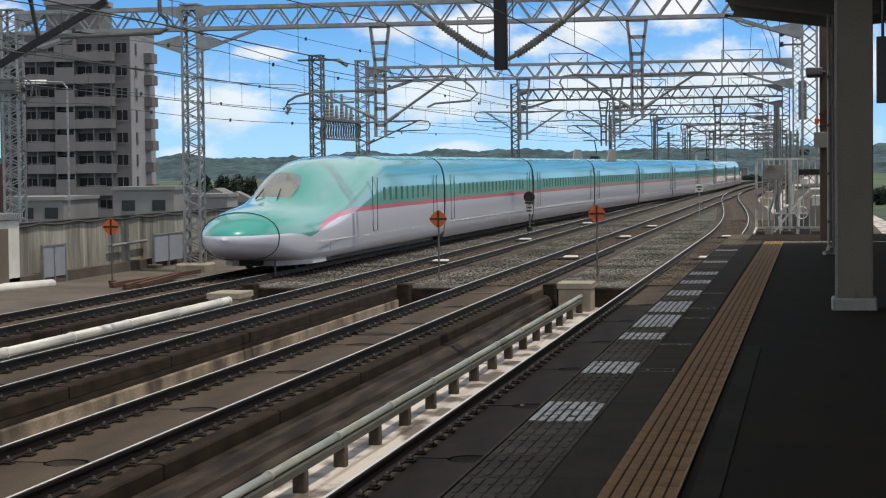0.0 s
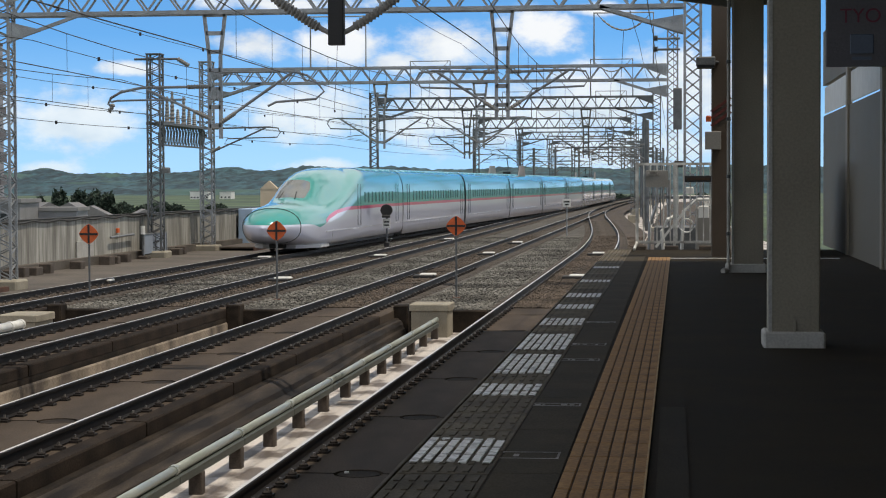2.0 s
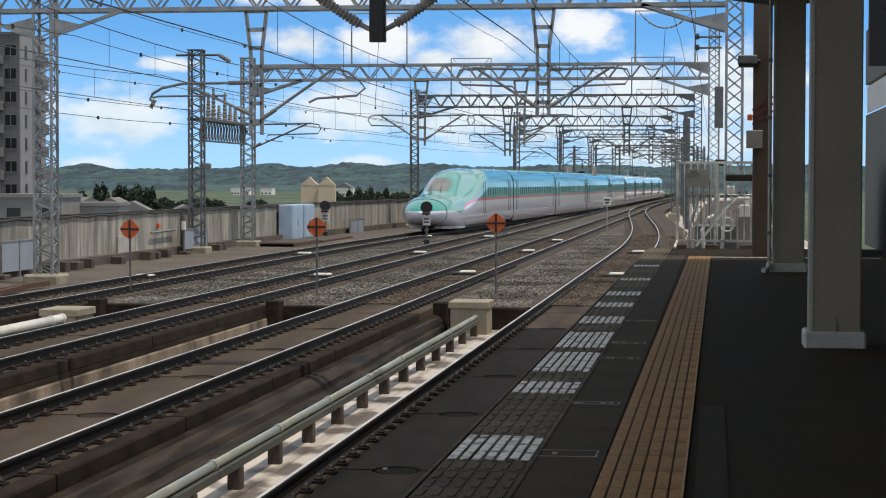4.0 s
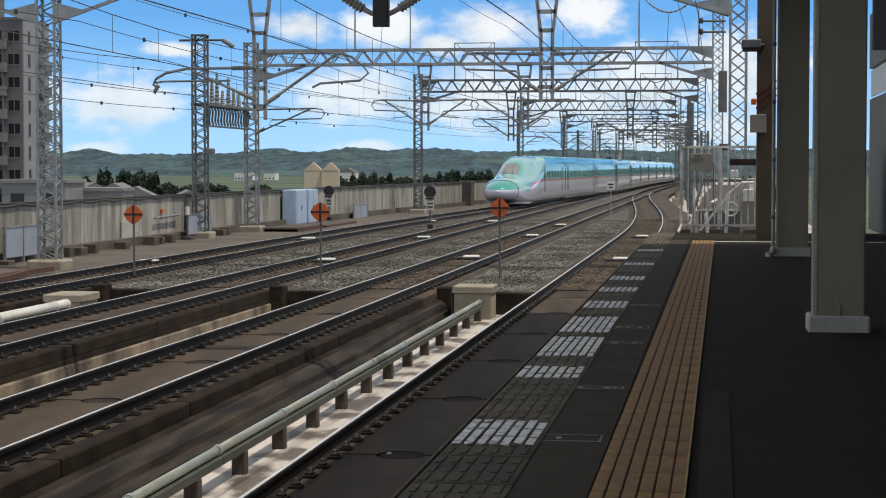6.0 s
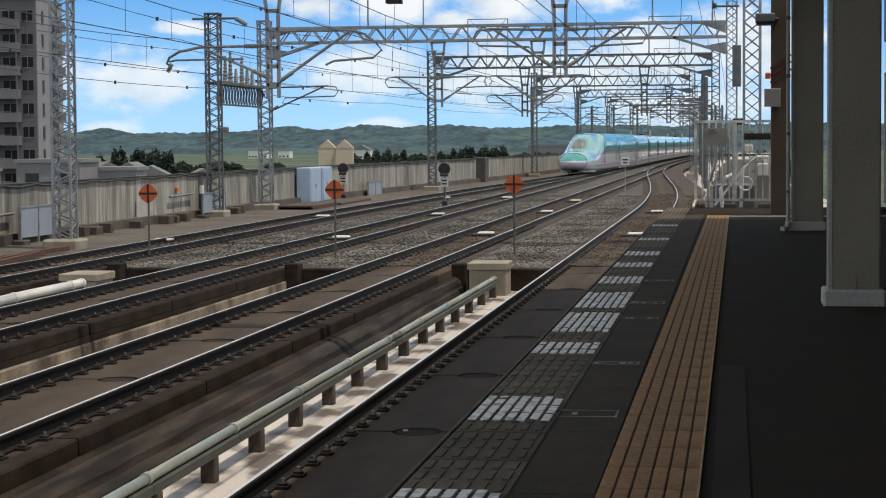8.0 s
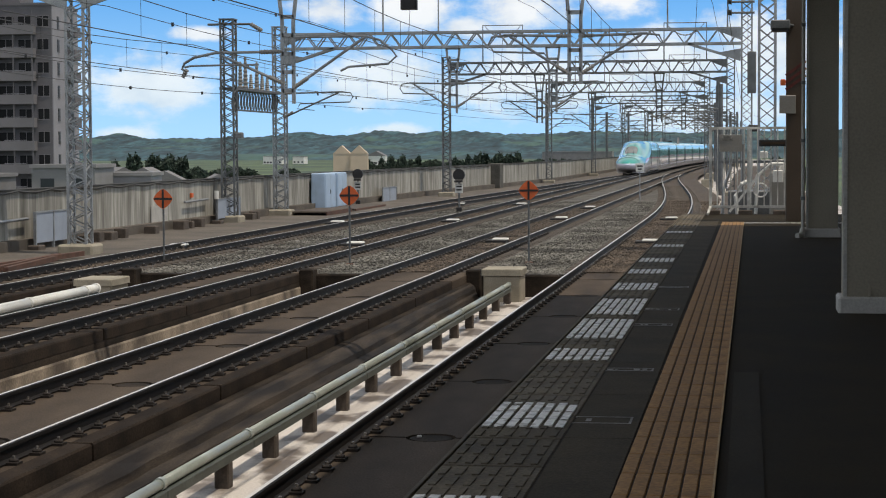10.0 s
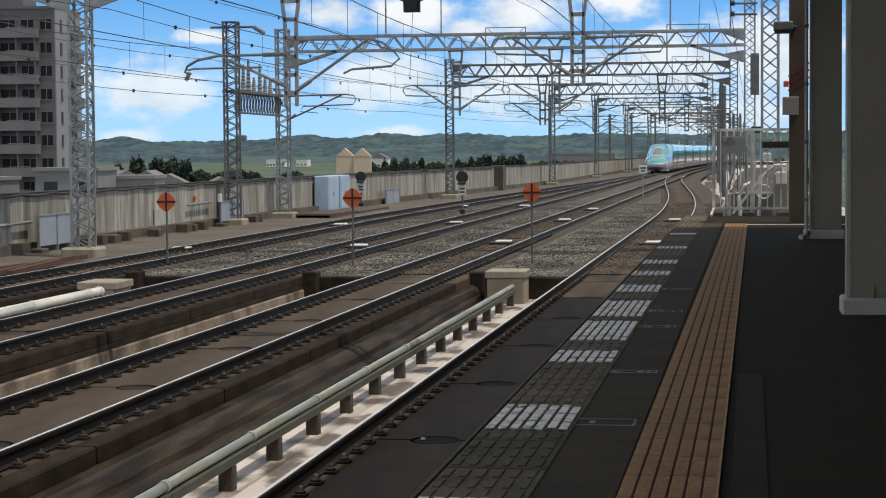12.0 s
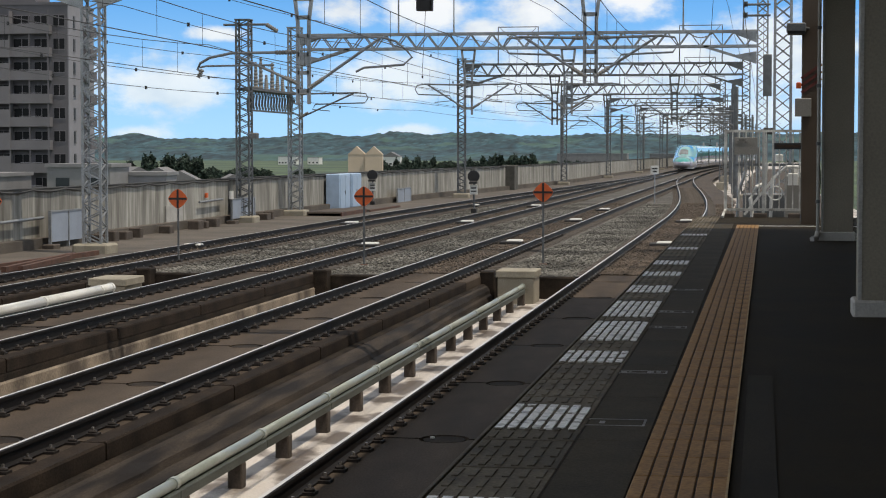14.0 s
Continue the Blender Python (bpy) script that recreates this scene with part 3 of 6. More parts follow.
def slab_piece(W):
    """A track slab with a half-round notch at both ends, and its edge chamfered."""
    L, T = 4.94, 0.19
    outline = [(-W, 0), (-0.26, 0)] + [(0.26 * -math.cos(a), 0.26 * math.sin(a)) for a in (math.pi * k / 8 for k in range(1, 8))] + [(0.26, 0), (W, 0), (W, L), (0.26, L)]
    outline += [(0.26 * math.cos(a), L - 0.26 * math.sin(a)) for a in (math.pi * k / 8 for k in range(1, 8))] + [(-0.26, L), (-W, L)]
    m = Mesh()
    m.sweep([[(x, y, -T) for x, y in outline], [(x, y, -0.02) for x, y in outline], [(x * 0.985, y, 0) for x, y in outline]])
    # side faces and outer top strips take the darker concrete
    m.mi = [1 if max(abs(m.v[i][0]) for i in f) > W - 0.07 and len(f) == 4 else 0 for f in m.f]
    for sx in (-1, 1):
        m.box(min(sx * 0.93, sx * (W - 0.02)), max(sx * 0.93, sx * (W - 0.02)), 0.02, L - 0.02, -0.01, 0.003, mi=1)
    return m


def build_slabs(track, centre, joint):
    half = 1.01 if centre is track_a else 1.17
    data = slab_piece(half).data("track_slab", M["slab"], M["dark_edge"])
    stop = Mesh().tube([(0, 0, -0.22), (0, 0, -0.006)], 0.225, 16).data("slab_stopper", M["base"])
    y = joint - 20
    while y + 5 <= SLAB_END + 0.5:
        part("track_slab", data, M["slab"], track, m=pose(centre(y), y + 0.03, -0.186))
        part("slab_stopper", stop, M["base"], track, m=pose(centre(y), y, -0.186))
        y += 5
    if SLAB_END - y > 0.3:
        part("end_slab", Mesh().box(centre(y) - half, centre(y) + half, y + 0.03, SLAB_END + 0.05, -0.376, -0.186, c=0.02), M["slab"], track)
        part("slab_stopper", stop, M["base"], track, m=pose(centre(y), y, -0.186))
    b = Mesh()
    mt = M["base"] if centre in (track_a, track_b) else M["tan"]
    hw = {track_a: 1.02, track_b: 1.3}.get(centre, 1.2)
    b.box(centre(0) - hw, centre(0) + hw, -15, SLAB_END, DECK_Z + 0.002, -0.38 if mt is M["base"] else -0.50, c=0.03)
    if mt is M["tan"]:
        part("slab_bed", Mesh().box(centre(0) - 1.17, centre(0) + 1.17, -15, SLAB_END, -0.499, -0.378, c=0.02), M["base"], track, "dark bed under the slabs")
    if centre is track_b:
        haunch = [(-6.52, DECK_Z + 0.003), (-6.52, -0.40), (-6.44, -0.41), (-6.30, -0.50), (-6.27, -0.585), (-6.14, -0.625), (-6.11, -0.70), (-6.0, -0.735), (-5.98, DECK_Z + 0.003)]
        ys = [-15 + 0.75 * i for i in range(83)]
        m = Mesh().sweep([[(x + (0.035 * noise.noise(Vector((y * 0.9, x * 3, 1))) - (x + 6.42) * 0.7 * smooth01((y - 34) / 8)) * (x > -6.4), min(y, SLAB_END - 0.4), z) for x, z in haunch] for y in ys])
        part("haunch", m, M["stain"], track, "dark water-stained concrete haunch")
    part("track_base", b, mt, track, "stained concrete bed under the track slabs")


def build_sleepers(track, centre):
    m = Mesh().box(-1.2, 1.2, -0.12, 0.12, -0.12, 0, c=0.03).data("sleeper", M["sleeper"])
    y = SLAB_END + 0.5
    while y < 160:
        part("sleeper", m, M["sleeper"], track, m=pose(centre(y), y, -0.176))
        y += 0.625 if y < 110 else 1.25


def build_platform():
    p = Mesh()
    p.box(-1.42, 9.0, -14, 47.2, 0.95, PLAT_Z - 0.004)
    p.box(-1.12, 9.0, -14, 47.2, DECK_Z + 0.002, 0.95, mi=1)
    plat = tagged(part("platform", p, (M["asphalt"], M["curb"])), "dark worn asphalt station platform in shade", "platform", kind="structure")
    # edge tiles with low ribs
    tile = Mesh()
    tile.box(-0.52, 0, 0, 0.93, -0.30, 0, c=0.012)
    for i in range(6):
        x = -0.47 + i * 0.082
        for j in range(3):
            tile.box(x - 0.017, x + 0.017, 0.05 + j * 0.30, 0.27 + j * 0.30, -0.002, 0.006)
    tile = tile.data("edge_tile", M["edge"])
    y = 3.0
    while y < 46.8:
        part("edge_tile", tile, M["edge"], plat, m=pose(-0.98, y, PLAT_Z))
        y += 0.945
    part("nosing", Mesh().box(-1.53, -1.505, 3.0, 46.8, PLAT_Z - 0.12, PLAT_Z - 0.002, c=0.004), M["edge"], plat, "worn concrete edge of the platform")
    # asphalt by the open edge: its stronger daylight is put into a paler colour
    y = 3.0
    while y < 41.2:
        part("paving_slab", Mesh().box(-0.975, -0.605, y, y + 1.89, PLAT_Z - 0.05, PLAT_Z + 0.0015, c=0.001), M["walkway"], plat)
        y += 1.9
    # yellow tactile blocks: bars along the platform
    t = Mesh()
    t.box(-0.225, 0.225, 0, 0.59, -0.02, 0.0)
    for i in range(6):
        x = -0.19 + i * 0.076
        t.box(x - 0.0335, x + 0.0335, 0.004, 0.586, -0.002, 0.008, c=0.004)
    t.mi = [0 if i < 6 else 1 for i in range(len(t.f))]
    t.box(0.216, 0.226, 0.0, 0.59, -0.01, 0.010, mi=2)
    t = t.data("tactile_tile", M["groove"], M["yellow"], M["worn"])
    y = 4.0
    while y < 41.3:
        part("tactile_tile", t, M["yellow"], plat, m=pose(-0.37 + 0.0022 * (y - 9), y, PLAT_Z + 0.006))
        y += 0.6
    # crosswise white line at the end of the tactile strip
    w = Mesh().box(-0.10, 3.4, 41.45, 41.6, PLAT_Z - 0.002, PLAT_Z + 0.004)
    part("white_line", w, M["mark"], plat, "thin worn white line")
    # white striped patches beside the edge
    wear = random.Random(12)
    for y0, y1 in ((7.55, 8.72), (10.95, 12.0), (14.5, 15.3), (16.2, 18.0), (18.55, 20.5), (21.8, 22.85), (24.7, 25.5), (27.2, 28.1), (31.4, 32.1), (36.6, 37.2)):
        m = Mesh()
        n = 7
        length, gap = 0.29, 0.03
        for i in range(n):
            x = -1.475 + i * 0.069
            yy = y0 + 0.02 * wear.random()
            while yy < y1 - 0.05:
                chip = wear.random()
                m.box(x, x + 0.047, yy + (0.05 * wear.random() if chip < 0.3 else 0), min(yy + length, y1) - (0.09 * wear.random() if chip > 0.75 else 0), PLAT_Z - 0.001, PLAT_Z + 0.0095)
                yy += length + gap
        part("white_stripe_patch", m, M["mark"], plat, "worn white ribbed boarding mark")
    for y0, ln in ((11.17, 0.28), (13.85, 0.17), (17.42, 0.2), (19.1, 0.24), (22.2, 0.2)):
        m = Mesh()
        x0, x1 = -0.985, -0.65
        m.box(x0, x1, y0, y0 + 0.02, PLAT_Z - 0.003, PLAT_Z + 0.003)
        m.box(x0, x1, y0 + ln - 0.02, y0 + ln, PLAT_Z - 0.003, PLAT_Z + 0.003)
        m.box(x1 - 0.014, x1, y0 + 0.02, y0 + ln - 0.02, PLAT_Z - 0.003, PLAT_Z + 0.003)
        xx = x0 + 0.01
        while xx < x1 - 0.06:
            w = wear.uniform(0.015, 0.045)
            if wear.random() < 0.75:
                m.box(xx, xx + w, y0 + ln * wear.uniform(0.15, 0.35), y0 + ln * wear.uniform(0.55, 0.85), PLAT_Z - 0.003, PLAT_Z + 0.003)
            xx += w + wear.uniform(0.012, 0.03)
        part("floor_mark", m, M["faded"], plat, "faded unreadable floor lettering")
    # a smoother strip in the asphalt
    s = Mesh().box(-0.09, 0.08, 2.0, 13.85, PLAT_Z - 0.003, PLAT_Z + 0.002)
    part("repair_strip", s, M["strip"], plat, "greyer strip of asphalt")


def build_canopy():
    c = Mesh()
    # shallow butterfly roof, lowest over the columns
    c.sweep([[(-1.2, y, 6.7), (1.2, y, 6.35), (9.5, y, 7.2), (9.5, y, 7.45), (1.2, y, 6.6), (-1.2, y, 6.95)] for y in (-16, 39.5)])
    for y in range(-14, 40, 4):
        c.bar((-1.1, y, 6.58), (1.2, y, 6.25), 0.16, 0.24).bar((1.2, y, 6.25), (9.4, y, 7.1), 0.16, 0.24)
    tagged(part("canopy", c, M["roofp"]), "dark grey platform canopy roof", "roof", kind="structure")
    # rear windbreak wall of the platform, in panels
    w = thing("wall_rear", "beige panelled windbreak wall along the platform", "wall", kind="structure")
    y = -14.0
    while y < 46:
        part("wall_panel", Mesh().box(3.75, 3.85, y + 0.02, y + 7.1, PLAT_Z, 4.5, c=0.02), M["panel"], w)
        part("wall_post", Mesh().box(3.70, 3.82, y - 0.3, y + 0.07, PLAT_Z, 6.55, c=0.02), M["column"], w)
        part("clerestory", Mesh().box(3.78, 3.81, y + 0.07, y + 7.1, 4.55, 5.2), M["white"], w, "pale translucent upper pane")
        part("lintel", Mesh().box(3.74, 3.86, y + 0.02, y + 7.1, 5.25, 6.6), M["panel"], w)
        y += 7.2
    tagged(part("end_screen", Mesh().box(3.0, 3.12, 43.0, 47.0, PLAT_Z, 3.3, c=0.02), M["panel"]), "beige end panel of the windbreak", "wall", kind="structure")


# ---- parapet ----
def build_parapet():
    w = thing("parapet_wall", "stained concrete viaduct parapet in tall panels", "wall", kind="structure")
    y = 26.0
    while y < 420:
        step = 6.0 if y < 150 else 12.0
        x0, x1 = wall_x(y), wall_x(y + step)
        m = Mesh()
        m.sweep([[(x0 - 0.2, y + 0.008, DECK_Z), (x0, y + 0.008, DECK_Z), (x0, y + 0.008, 1.52), (x0 - 0.2, y + 0.008, 1.52)],
                 [(x1 - 0.2, y + step - 0.008, DECK_Z), (x1, y + step - 0.008, DECK_Z), (x1, y + step - 0.008, 1.52), (x1 - 0.2, y + step - 0.008, 1.52)]])
        part("wall_panel", m, M["wall"], w)
        y += step
    k = Mesh()
    ys = [26 + i * 6 for i in range(60)]
    k.sweep([[(wall_x(y), y, -0.6), (wall_x(y) + 0.35, y, -0.6), (wall_x(y) + 0.35, y, 0.02), (wall_x(y), y, 0.02)] for y in ys])
    part("wall_footing", k, M["shoulder"], w, "low concrete ledge at the wall's foot")
    c = Mesh()
    c.sweep([[(wall_x(y) - 0.22, y, 1.521), (wall_x(y) + 0.03, y, 1.521), (wall_x(y) + 0.03, y, 1.60), (wall_x(y) - 0.22, y, 1.60)] for y in ys])
    part("coping", c, M["coping"], w, "dark weathered coping of the parapet")
    part("wall_pier", Mesh().box(wall_x(156) - 0.1, wall_x(156) + 0.75, 156, 158.2, -0.6, 1.66, c=0.03), M["coping"], w, "dark jutting pier of the parapet")
    # sagging cable along the top
    c = Mesh()
    pts = []
    for i in range(0, 260):
        y = 26 + i * 0.5
        pts.append((wall_x(y) + 0.05, y, 1.56 - 0.14 * math.sin(math.pi * ((y % 3.0) / 3.0)) * (0.5 + 0.5 * noise.noise(Vector((y // 3, 3, 1))))))
    c.tube(pts, 0.035, 6)
    c.tube([(wall_x(y) + 0.02, y, 1.60) for y in ys], 0.03, 6)
    tagged(part("wall_cable", c, M["cable"]), "dark cables slung along the parapet top", "cable")


build_ground()
build_deck()
build_canopy()
build_parapet()
TRACKS = {}
for nm, cl, jt, lab in (("track_a", track_a, 0.2, "platform track with brown rails"), ("track_b", track_b, 4.4, "through track on brown concrete slabs"),
                        ("track_c", track_c, 2.0, "second through track on brown slabs"), ("track_d", track_d, 3.0, "far track on which the train runs")):
    TRACKS[nm] = (build_track(nm, cl, jt, 6 if nm in ("track_a", "track_b") else 20, lab), cl, jt)


# ---- overhead line ----
def lattice_tower(name, h, w, label, material, m, z0=-0.5, group="line towers", footing=True, crossed=False):
    """Four angle legs with zigzag bracing on each face."""
    t = thing(name, label, "tower", m, group)
    a = w / 2
    for sx in (-1, 1):
        for sy in (-1, 1):
            part("leg", Mesh().bar((sx * a, sy * a, z0), (sx * a, sy * a, h), 0.075), material, t)
    b = Mesh()
    n = max(int((h - z0) / (w * (0.8 if crossed else 0.44))), 4)
    for i in range(n):
        za, zb = z0 + (h - z0) * i / n, z0 + (h - z0) * (i + 1) / n
        s = 1 if i % 2 else -1
        for p, q in (((-a * s, -a), (a * s, -a)), ((-a * s, a), (a * s, a)), ((-a, -a * s), (-a, a * s)), ((a, -a * s), (a, a * s))):
            b.bar((*p, za), (*q, zb), 0.026 if crossed else 0.038)
            if crossed:
                b.bar((*q, za), (*p, zb), 0.026)
    tagged(part("bracing", b, material, t), kind="stuff")
    part("cap_plate", Mesh().box(-a - 0.06, a + 0.06, -a - 0.06, a + 0.06, h, h + 0.05), material, t)
    if footing:
        part("footing", Mesh().box(-a - 0.28, a + 0.28, -a - 0.28, a + 0.28, DECK_Z, -0.02, c=0.06), M["box"], t, "pale concrete footing")
    return t


def lattice_beam(name, x0, x1, y, z0, z1, material, label, knees=True, depth=0.55, pitch=1.0):
    """A box truss across the tracks."""
    t = thing(name, label, "gantry beam", group="gantry beams")
    for yy in (y - depth / 2, y + depth / 2):
        part("upper_chord", Mesh().bar((x0, yy, z1), (x1, yy, z1), 0.10, 0.12), material, t)
        part("lower_chord", Mesh().bar((x0, yy, z0), (x1, yy, z0), 0.10, 0.12), material, t)
    b = Mesh()
    n = max(int((x1 - x0) / pitch), 4)
    for i in range(n):
        xa, xb = x0 + (x1 - x0) * i / n, x0 + (x1 - x0) * (i + 1) / n
        xm = (xa + xb) / 2
        for yy in (y - depth / 2, y + depth / 2):
            b.bar((xa, yy, z1), (xm, yy, z0), 0.055)
            b.bar((xm, yy, z0), (xb, yy, z1), 0.055)
        for z in (z0, z1):
            b.bar((xa, y - depth / 2, z), (xb, y + depth / 2, z), 0.04)
    tagged(part("web", b, material, t), kind="stuff")
    if knees:
        for xe, s in ((x0, 1), (x1, -1)):
            k = Mesh()
            for yy in (y - depth / 2, y + depth / 2):
                k.bar((xe + s * 2.4, yy, z0), (xe, yy, z0 - 0.75), 0.10, 0.10)
                k.add([(xe, yy, z0 - 0.75), (xe + s * 0.9, yy, z0 - 0.42), (xe + s * 0.9, yy, z0 - 0.40), (xe, yy, z0 - 0.25), (xe, yy + 0.02, z0 - 0.75), (xe + s * 0.9, yy + 0.02, z0 - 0.42), (xe + s * 0.9, yy + 0.02, z0 - 0.40), (xe, yy + 0.02, z0 - 0.25)],
                      [(0, 1, 2, 3), (7, 6, 5, 4), (0, 4, 5, 1), (1, 5, 6, 2), (2, 6, 7, 3), (3, 7, 4, 0)])
                k.add([(xe, yy - 0.01, z1 + 0.05), (xe + s * 1.4, yy - 0.01, z1 + 0.05), (xe, yy - 0.01, z1 - 0.5), (xe, yy + 0.03, z1 + 0.05), (xe + s * 1.4, yy + 0.03, z1 + 0.05), (xe, yy + 0.03, z1 - 0.5)],
                      [(0, 1, 2), (5, 4, 3), (0, 3, 4, 1), (1, 4, 5, 2), (2, 5, 3, 0)])
            part("knee_brace", k, material, t)
    return t


def drop_post(x, y, z_top, z_bot, material, arms=(1, -1), w=0.34):
    """A tapered post hung below the beam, with its cantilevers."""
    t = thing("drop_post", "grey lattice hanger post with catenary cantilevers", "hanger", pose(x, y, 0), "hanger posts")
    a = w / 2
    for sx in (-1, 1):
        part("post_leg", Mesh().bar((sx * a * 1.9, 0, z_top), (sx * a, 0, z_top - 1.3), 0.1, 0.1).bar((sx * a, 0, z_top - 1.3), (sx * a, 0, z_bot), 0.1, 0.1), material, t)
    z = z_top
    while z > z_bot + 0.1:
        k = a * (1.9 - 0.9 * min((z_top - z) / 1.3, 1))
        part("batten", Mesh().box(-k, k, -0.05, 0.05, z - 0.12, z), material, t)
        z -= 0.55
    for s in arms:
        cantilever(t, s, z_bot + 0.25, material)
    return t


def cantilever(t, s, z, material, reach=2.1):
    c = Mesh()
    c.tube([(s * 0.1, 0, z + 1.15), (s * reach, 0, z + 1.2)], 0.04, 8)
    c.tube([(s * 0.1, 0, z), (s * (reach * 0.92), 0, z + 1.17)], 0.04, 8)
    c.tube([(s * reach * 0.98, 0, z + 1.2), (s * (reach + 0.35), 0, z + 1.15), (s * (reach + 0.45), 0, z + 0.95), (s * (reach + 0.3), 0, z + 0.72), (s * 0.9, 0, z + 0.66)], 0.03, 8)
    c.tube([(s * 0.9, 0, z + 0.66), (s * 0.75, 0, z + 0.42), (s * 1.6, 0, z + 0.34)], 0.022, 6)
    part("cantilever", c, material, t)
    for (xa, za), (xb, zb) in (((0.12, z + 1.15), (0.55, z + 1.16)), ((0.12, z + 0.02), (0.55, z + 0.28))):
        pts = [(s * (xa + (xb - xa) * k / 12), 0, za + (zb - za) * k / 12) for k in range(13)]
        part("insulator", Mesh().tube(pts, 0.05, 8, radii=[0.068 if k % 2 else 0.05 for k in range(13)]), M["porcelain"], t)


def long_arms(t, material):
    """The two long cantilevers of the first hanger: a hooked one and a looped one."""
    c = Mesh()
    c.tube([(-0.15, 0, 5.76), (-2.25, 0, 5.74), (-2.9, 0, 5.61), (-3.2, 0, 5.44), (-3.28, 0, 5.26), (-3.12, 0, 5.18)], 0.042, 8)
    c.tube([(-3.2, 0, 5.32), (-3.0, 0, 5.36), (-0.9, 0, 5.38)], 0.03, 8)
    c.tube([(-0.15, 0, 4.81), (-2.1, 0, 5.68)], 0.042, 8)
    part("hooked_cantilever", c, material, t)
    c = Mesh()
    c.tube([(0.15, 0, 4.66), (2.35, 0, 6.16)], 0.045, 8)
    c.tube([(0.2, 0, 6.18), (2.35, 0, 6.18)], 0.035, 8)
    c.tube([(2.35, 0, 6.18), (2.8, 0, 6.06), (3.15, 0, 5.78), (3.3, 0, 5.58), (3.05, 0, 5.36), (1.85, 0, 5.28), (1.6, 0, 5.16)], 0.035, 8)
    part("looped_cantilever", c, material, t)
    for xa, za, xb, zb in ((-0.15, 5.76, -0.85, 5.75), (-0.12, 4.79, -0.6, 5.01), (0.15, 4.66, 0.6, 4.96)):
        pts = [(xa + (xb - xa) * k / 16, 0, za + (zb - za) * k / 16) for k in range(17)]
        part("insulator", Mesh().tube(pts, 0.05, 8, radii=[0.075 if k % 2 else 0.055 for k in range(17)]), M["porcelain"], t)
    part("end_insulator", Mesh().tube([(-3.12 - 0.02 * k, 0, 5.26 - 0.035 * k) for k in range(8)], 0.05, 8, radii=[0.08 if k % 2 else 0.05 for k in range(8)]), M["porcelain"], t)


def hoop(x0, x1, y, z0, z1, material):
    """A raised bracket over a beam for the feeder wires."""
    t = thing("feeder_bracket", "grey pipe bracket above the gantry beam", "bracket", group="feeder brackets")
    part("frame", Mesh().tube([(x0, y, z0), (x0, y, z1), (x1, y, z1), (x1, y, z0)], 0.045, 6), material, t)
    n = 24
    pts = [(x0 + 0.15 + (x1 - x0 - 0.3) * k / n, y, z1 - 0.05 - 0.75 * (1 - (2 * k / n - 1) ** 2)) for k in range(n + 1)]
    part("insulator_string", Mesh().tube(pts, 0.03, 6, radii=[(0.06 if k % 2 else 0.03) if 2 < k < 22 else 0.02 for k in range(n + 1)]), M["porcelain"], t)
    part("hanger_wire", Mesh().tube([((x0 + x1) / 2, y, z1 - 0.8), ((x0 + x1) / 2 - 0.2, y, z0 - 2.0)], 0.012, 4), M["wire"], t)


GANTRIES = [(58.0, -26.65, -20.15, 0.55, 7.95, 8.65), (92.5, -22.1, None, -0.05, 7.62, 8.3), (130.0, -19.75, None, -1.1, 7.75, 8.5), (180.0, -17.9, None, -3.6, 7.9, 8.75),
            (225.0, -17.3, None, -4.2, 7.9, 8.7), (275.0, -16.9, None, -4.0, 7.9, 8.7), (325.0, -16.4, None, -3.2, 7.9, 8.7), (375.0, -15.6, None, -2.0, 7.9, 8.7)]
for gi, (gy, xl, xm, xr, zb, zt) in enumerate(GANTRIES):
    g = M["galv"] if gi < 2 else M["galvd"]
    w = 0.55 if gi < 2 else 0.48
    for x in (xl, xm, xr):
        if x is None:
            continue
        slim = gi < 2 and x == xr
        lattice_tower("lattice_tower", zt + (0.35 if gi else 0.1) + (1.6 if slim else 0), 0.46 if slim else w, "grey lattice steel tower of the overhead line", g, pose(x, gy, 0), crossed=slim)
    lattice_beam("gantry_beam", xl + w / 2, xr - w / 2, gy, zb, zt, g, "grey lattice steel gantry beam over the tracks")
    if gi == 0:
        for s in (-1, 1):
            k = thing("knee_gusset", "grey steel knee brace under the gantry beam", "brace", group="knee gussets")
            part("strut", Mesh().bar((xm + s * 2.6, gy - 0.28, zb), (xm + s * 0.25, gy - 0.28, zb - 0.8), 0.1, 0.1), g, k)
            part("gusset_plate", Mesh().sweep([[(xm + s * 0.25, yy, zb - 0.85), (xm + s * 1.15, yy, zb - 0.5), (xm + s * 1.15, yy, zb - 0.42), (xm + s * 0.25, yy, zb - 0.2)] for yy in (gy - 0.30, gy - 0.27)]), g, k)
            part("top_plate", Mesh().sweep([[(xm + s * 0.25, yy, zt + 0.06), (xm + s * 1.5, yy, zt + 0.06), (xm + s * 0.25, yy, zt - 0.4)] for yy in (gy - 0.33, gy - 0.30)]), g, k)
        long_arms(drop_post(-13.6, gy, zb, 4.2, g, arms=()), g)
        drop_post(-5.0, gy, zb, 4.7, g)
    elif gi < 6:
        c, b2 = track_c(gy), track_b(gy)
        drop_post((track_d(gy) + c) / 2 + (0.3 if gi == 1 else 0) if gi < 3 else c - 2.1, gy, zb, 4.5, g)
        drop_post(b2 - 1.2 if gi == 1 else b2 + 2.1, gy, zb, 4.5, g)
        xa, xb = {1: (-17.07, -3.68), 2: (-17.3, -5.4)}.get(gi, (c - 3.6, b2 + 0.8))
        hoop(xa, xa + 2.65, gy, zt, zt + 2.45, g)
        hoop(xb, xb + 2.75, gy, zt, zt + 2.45, g)


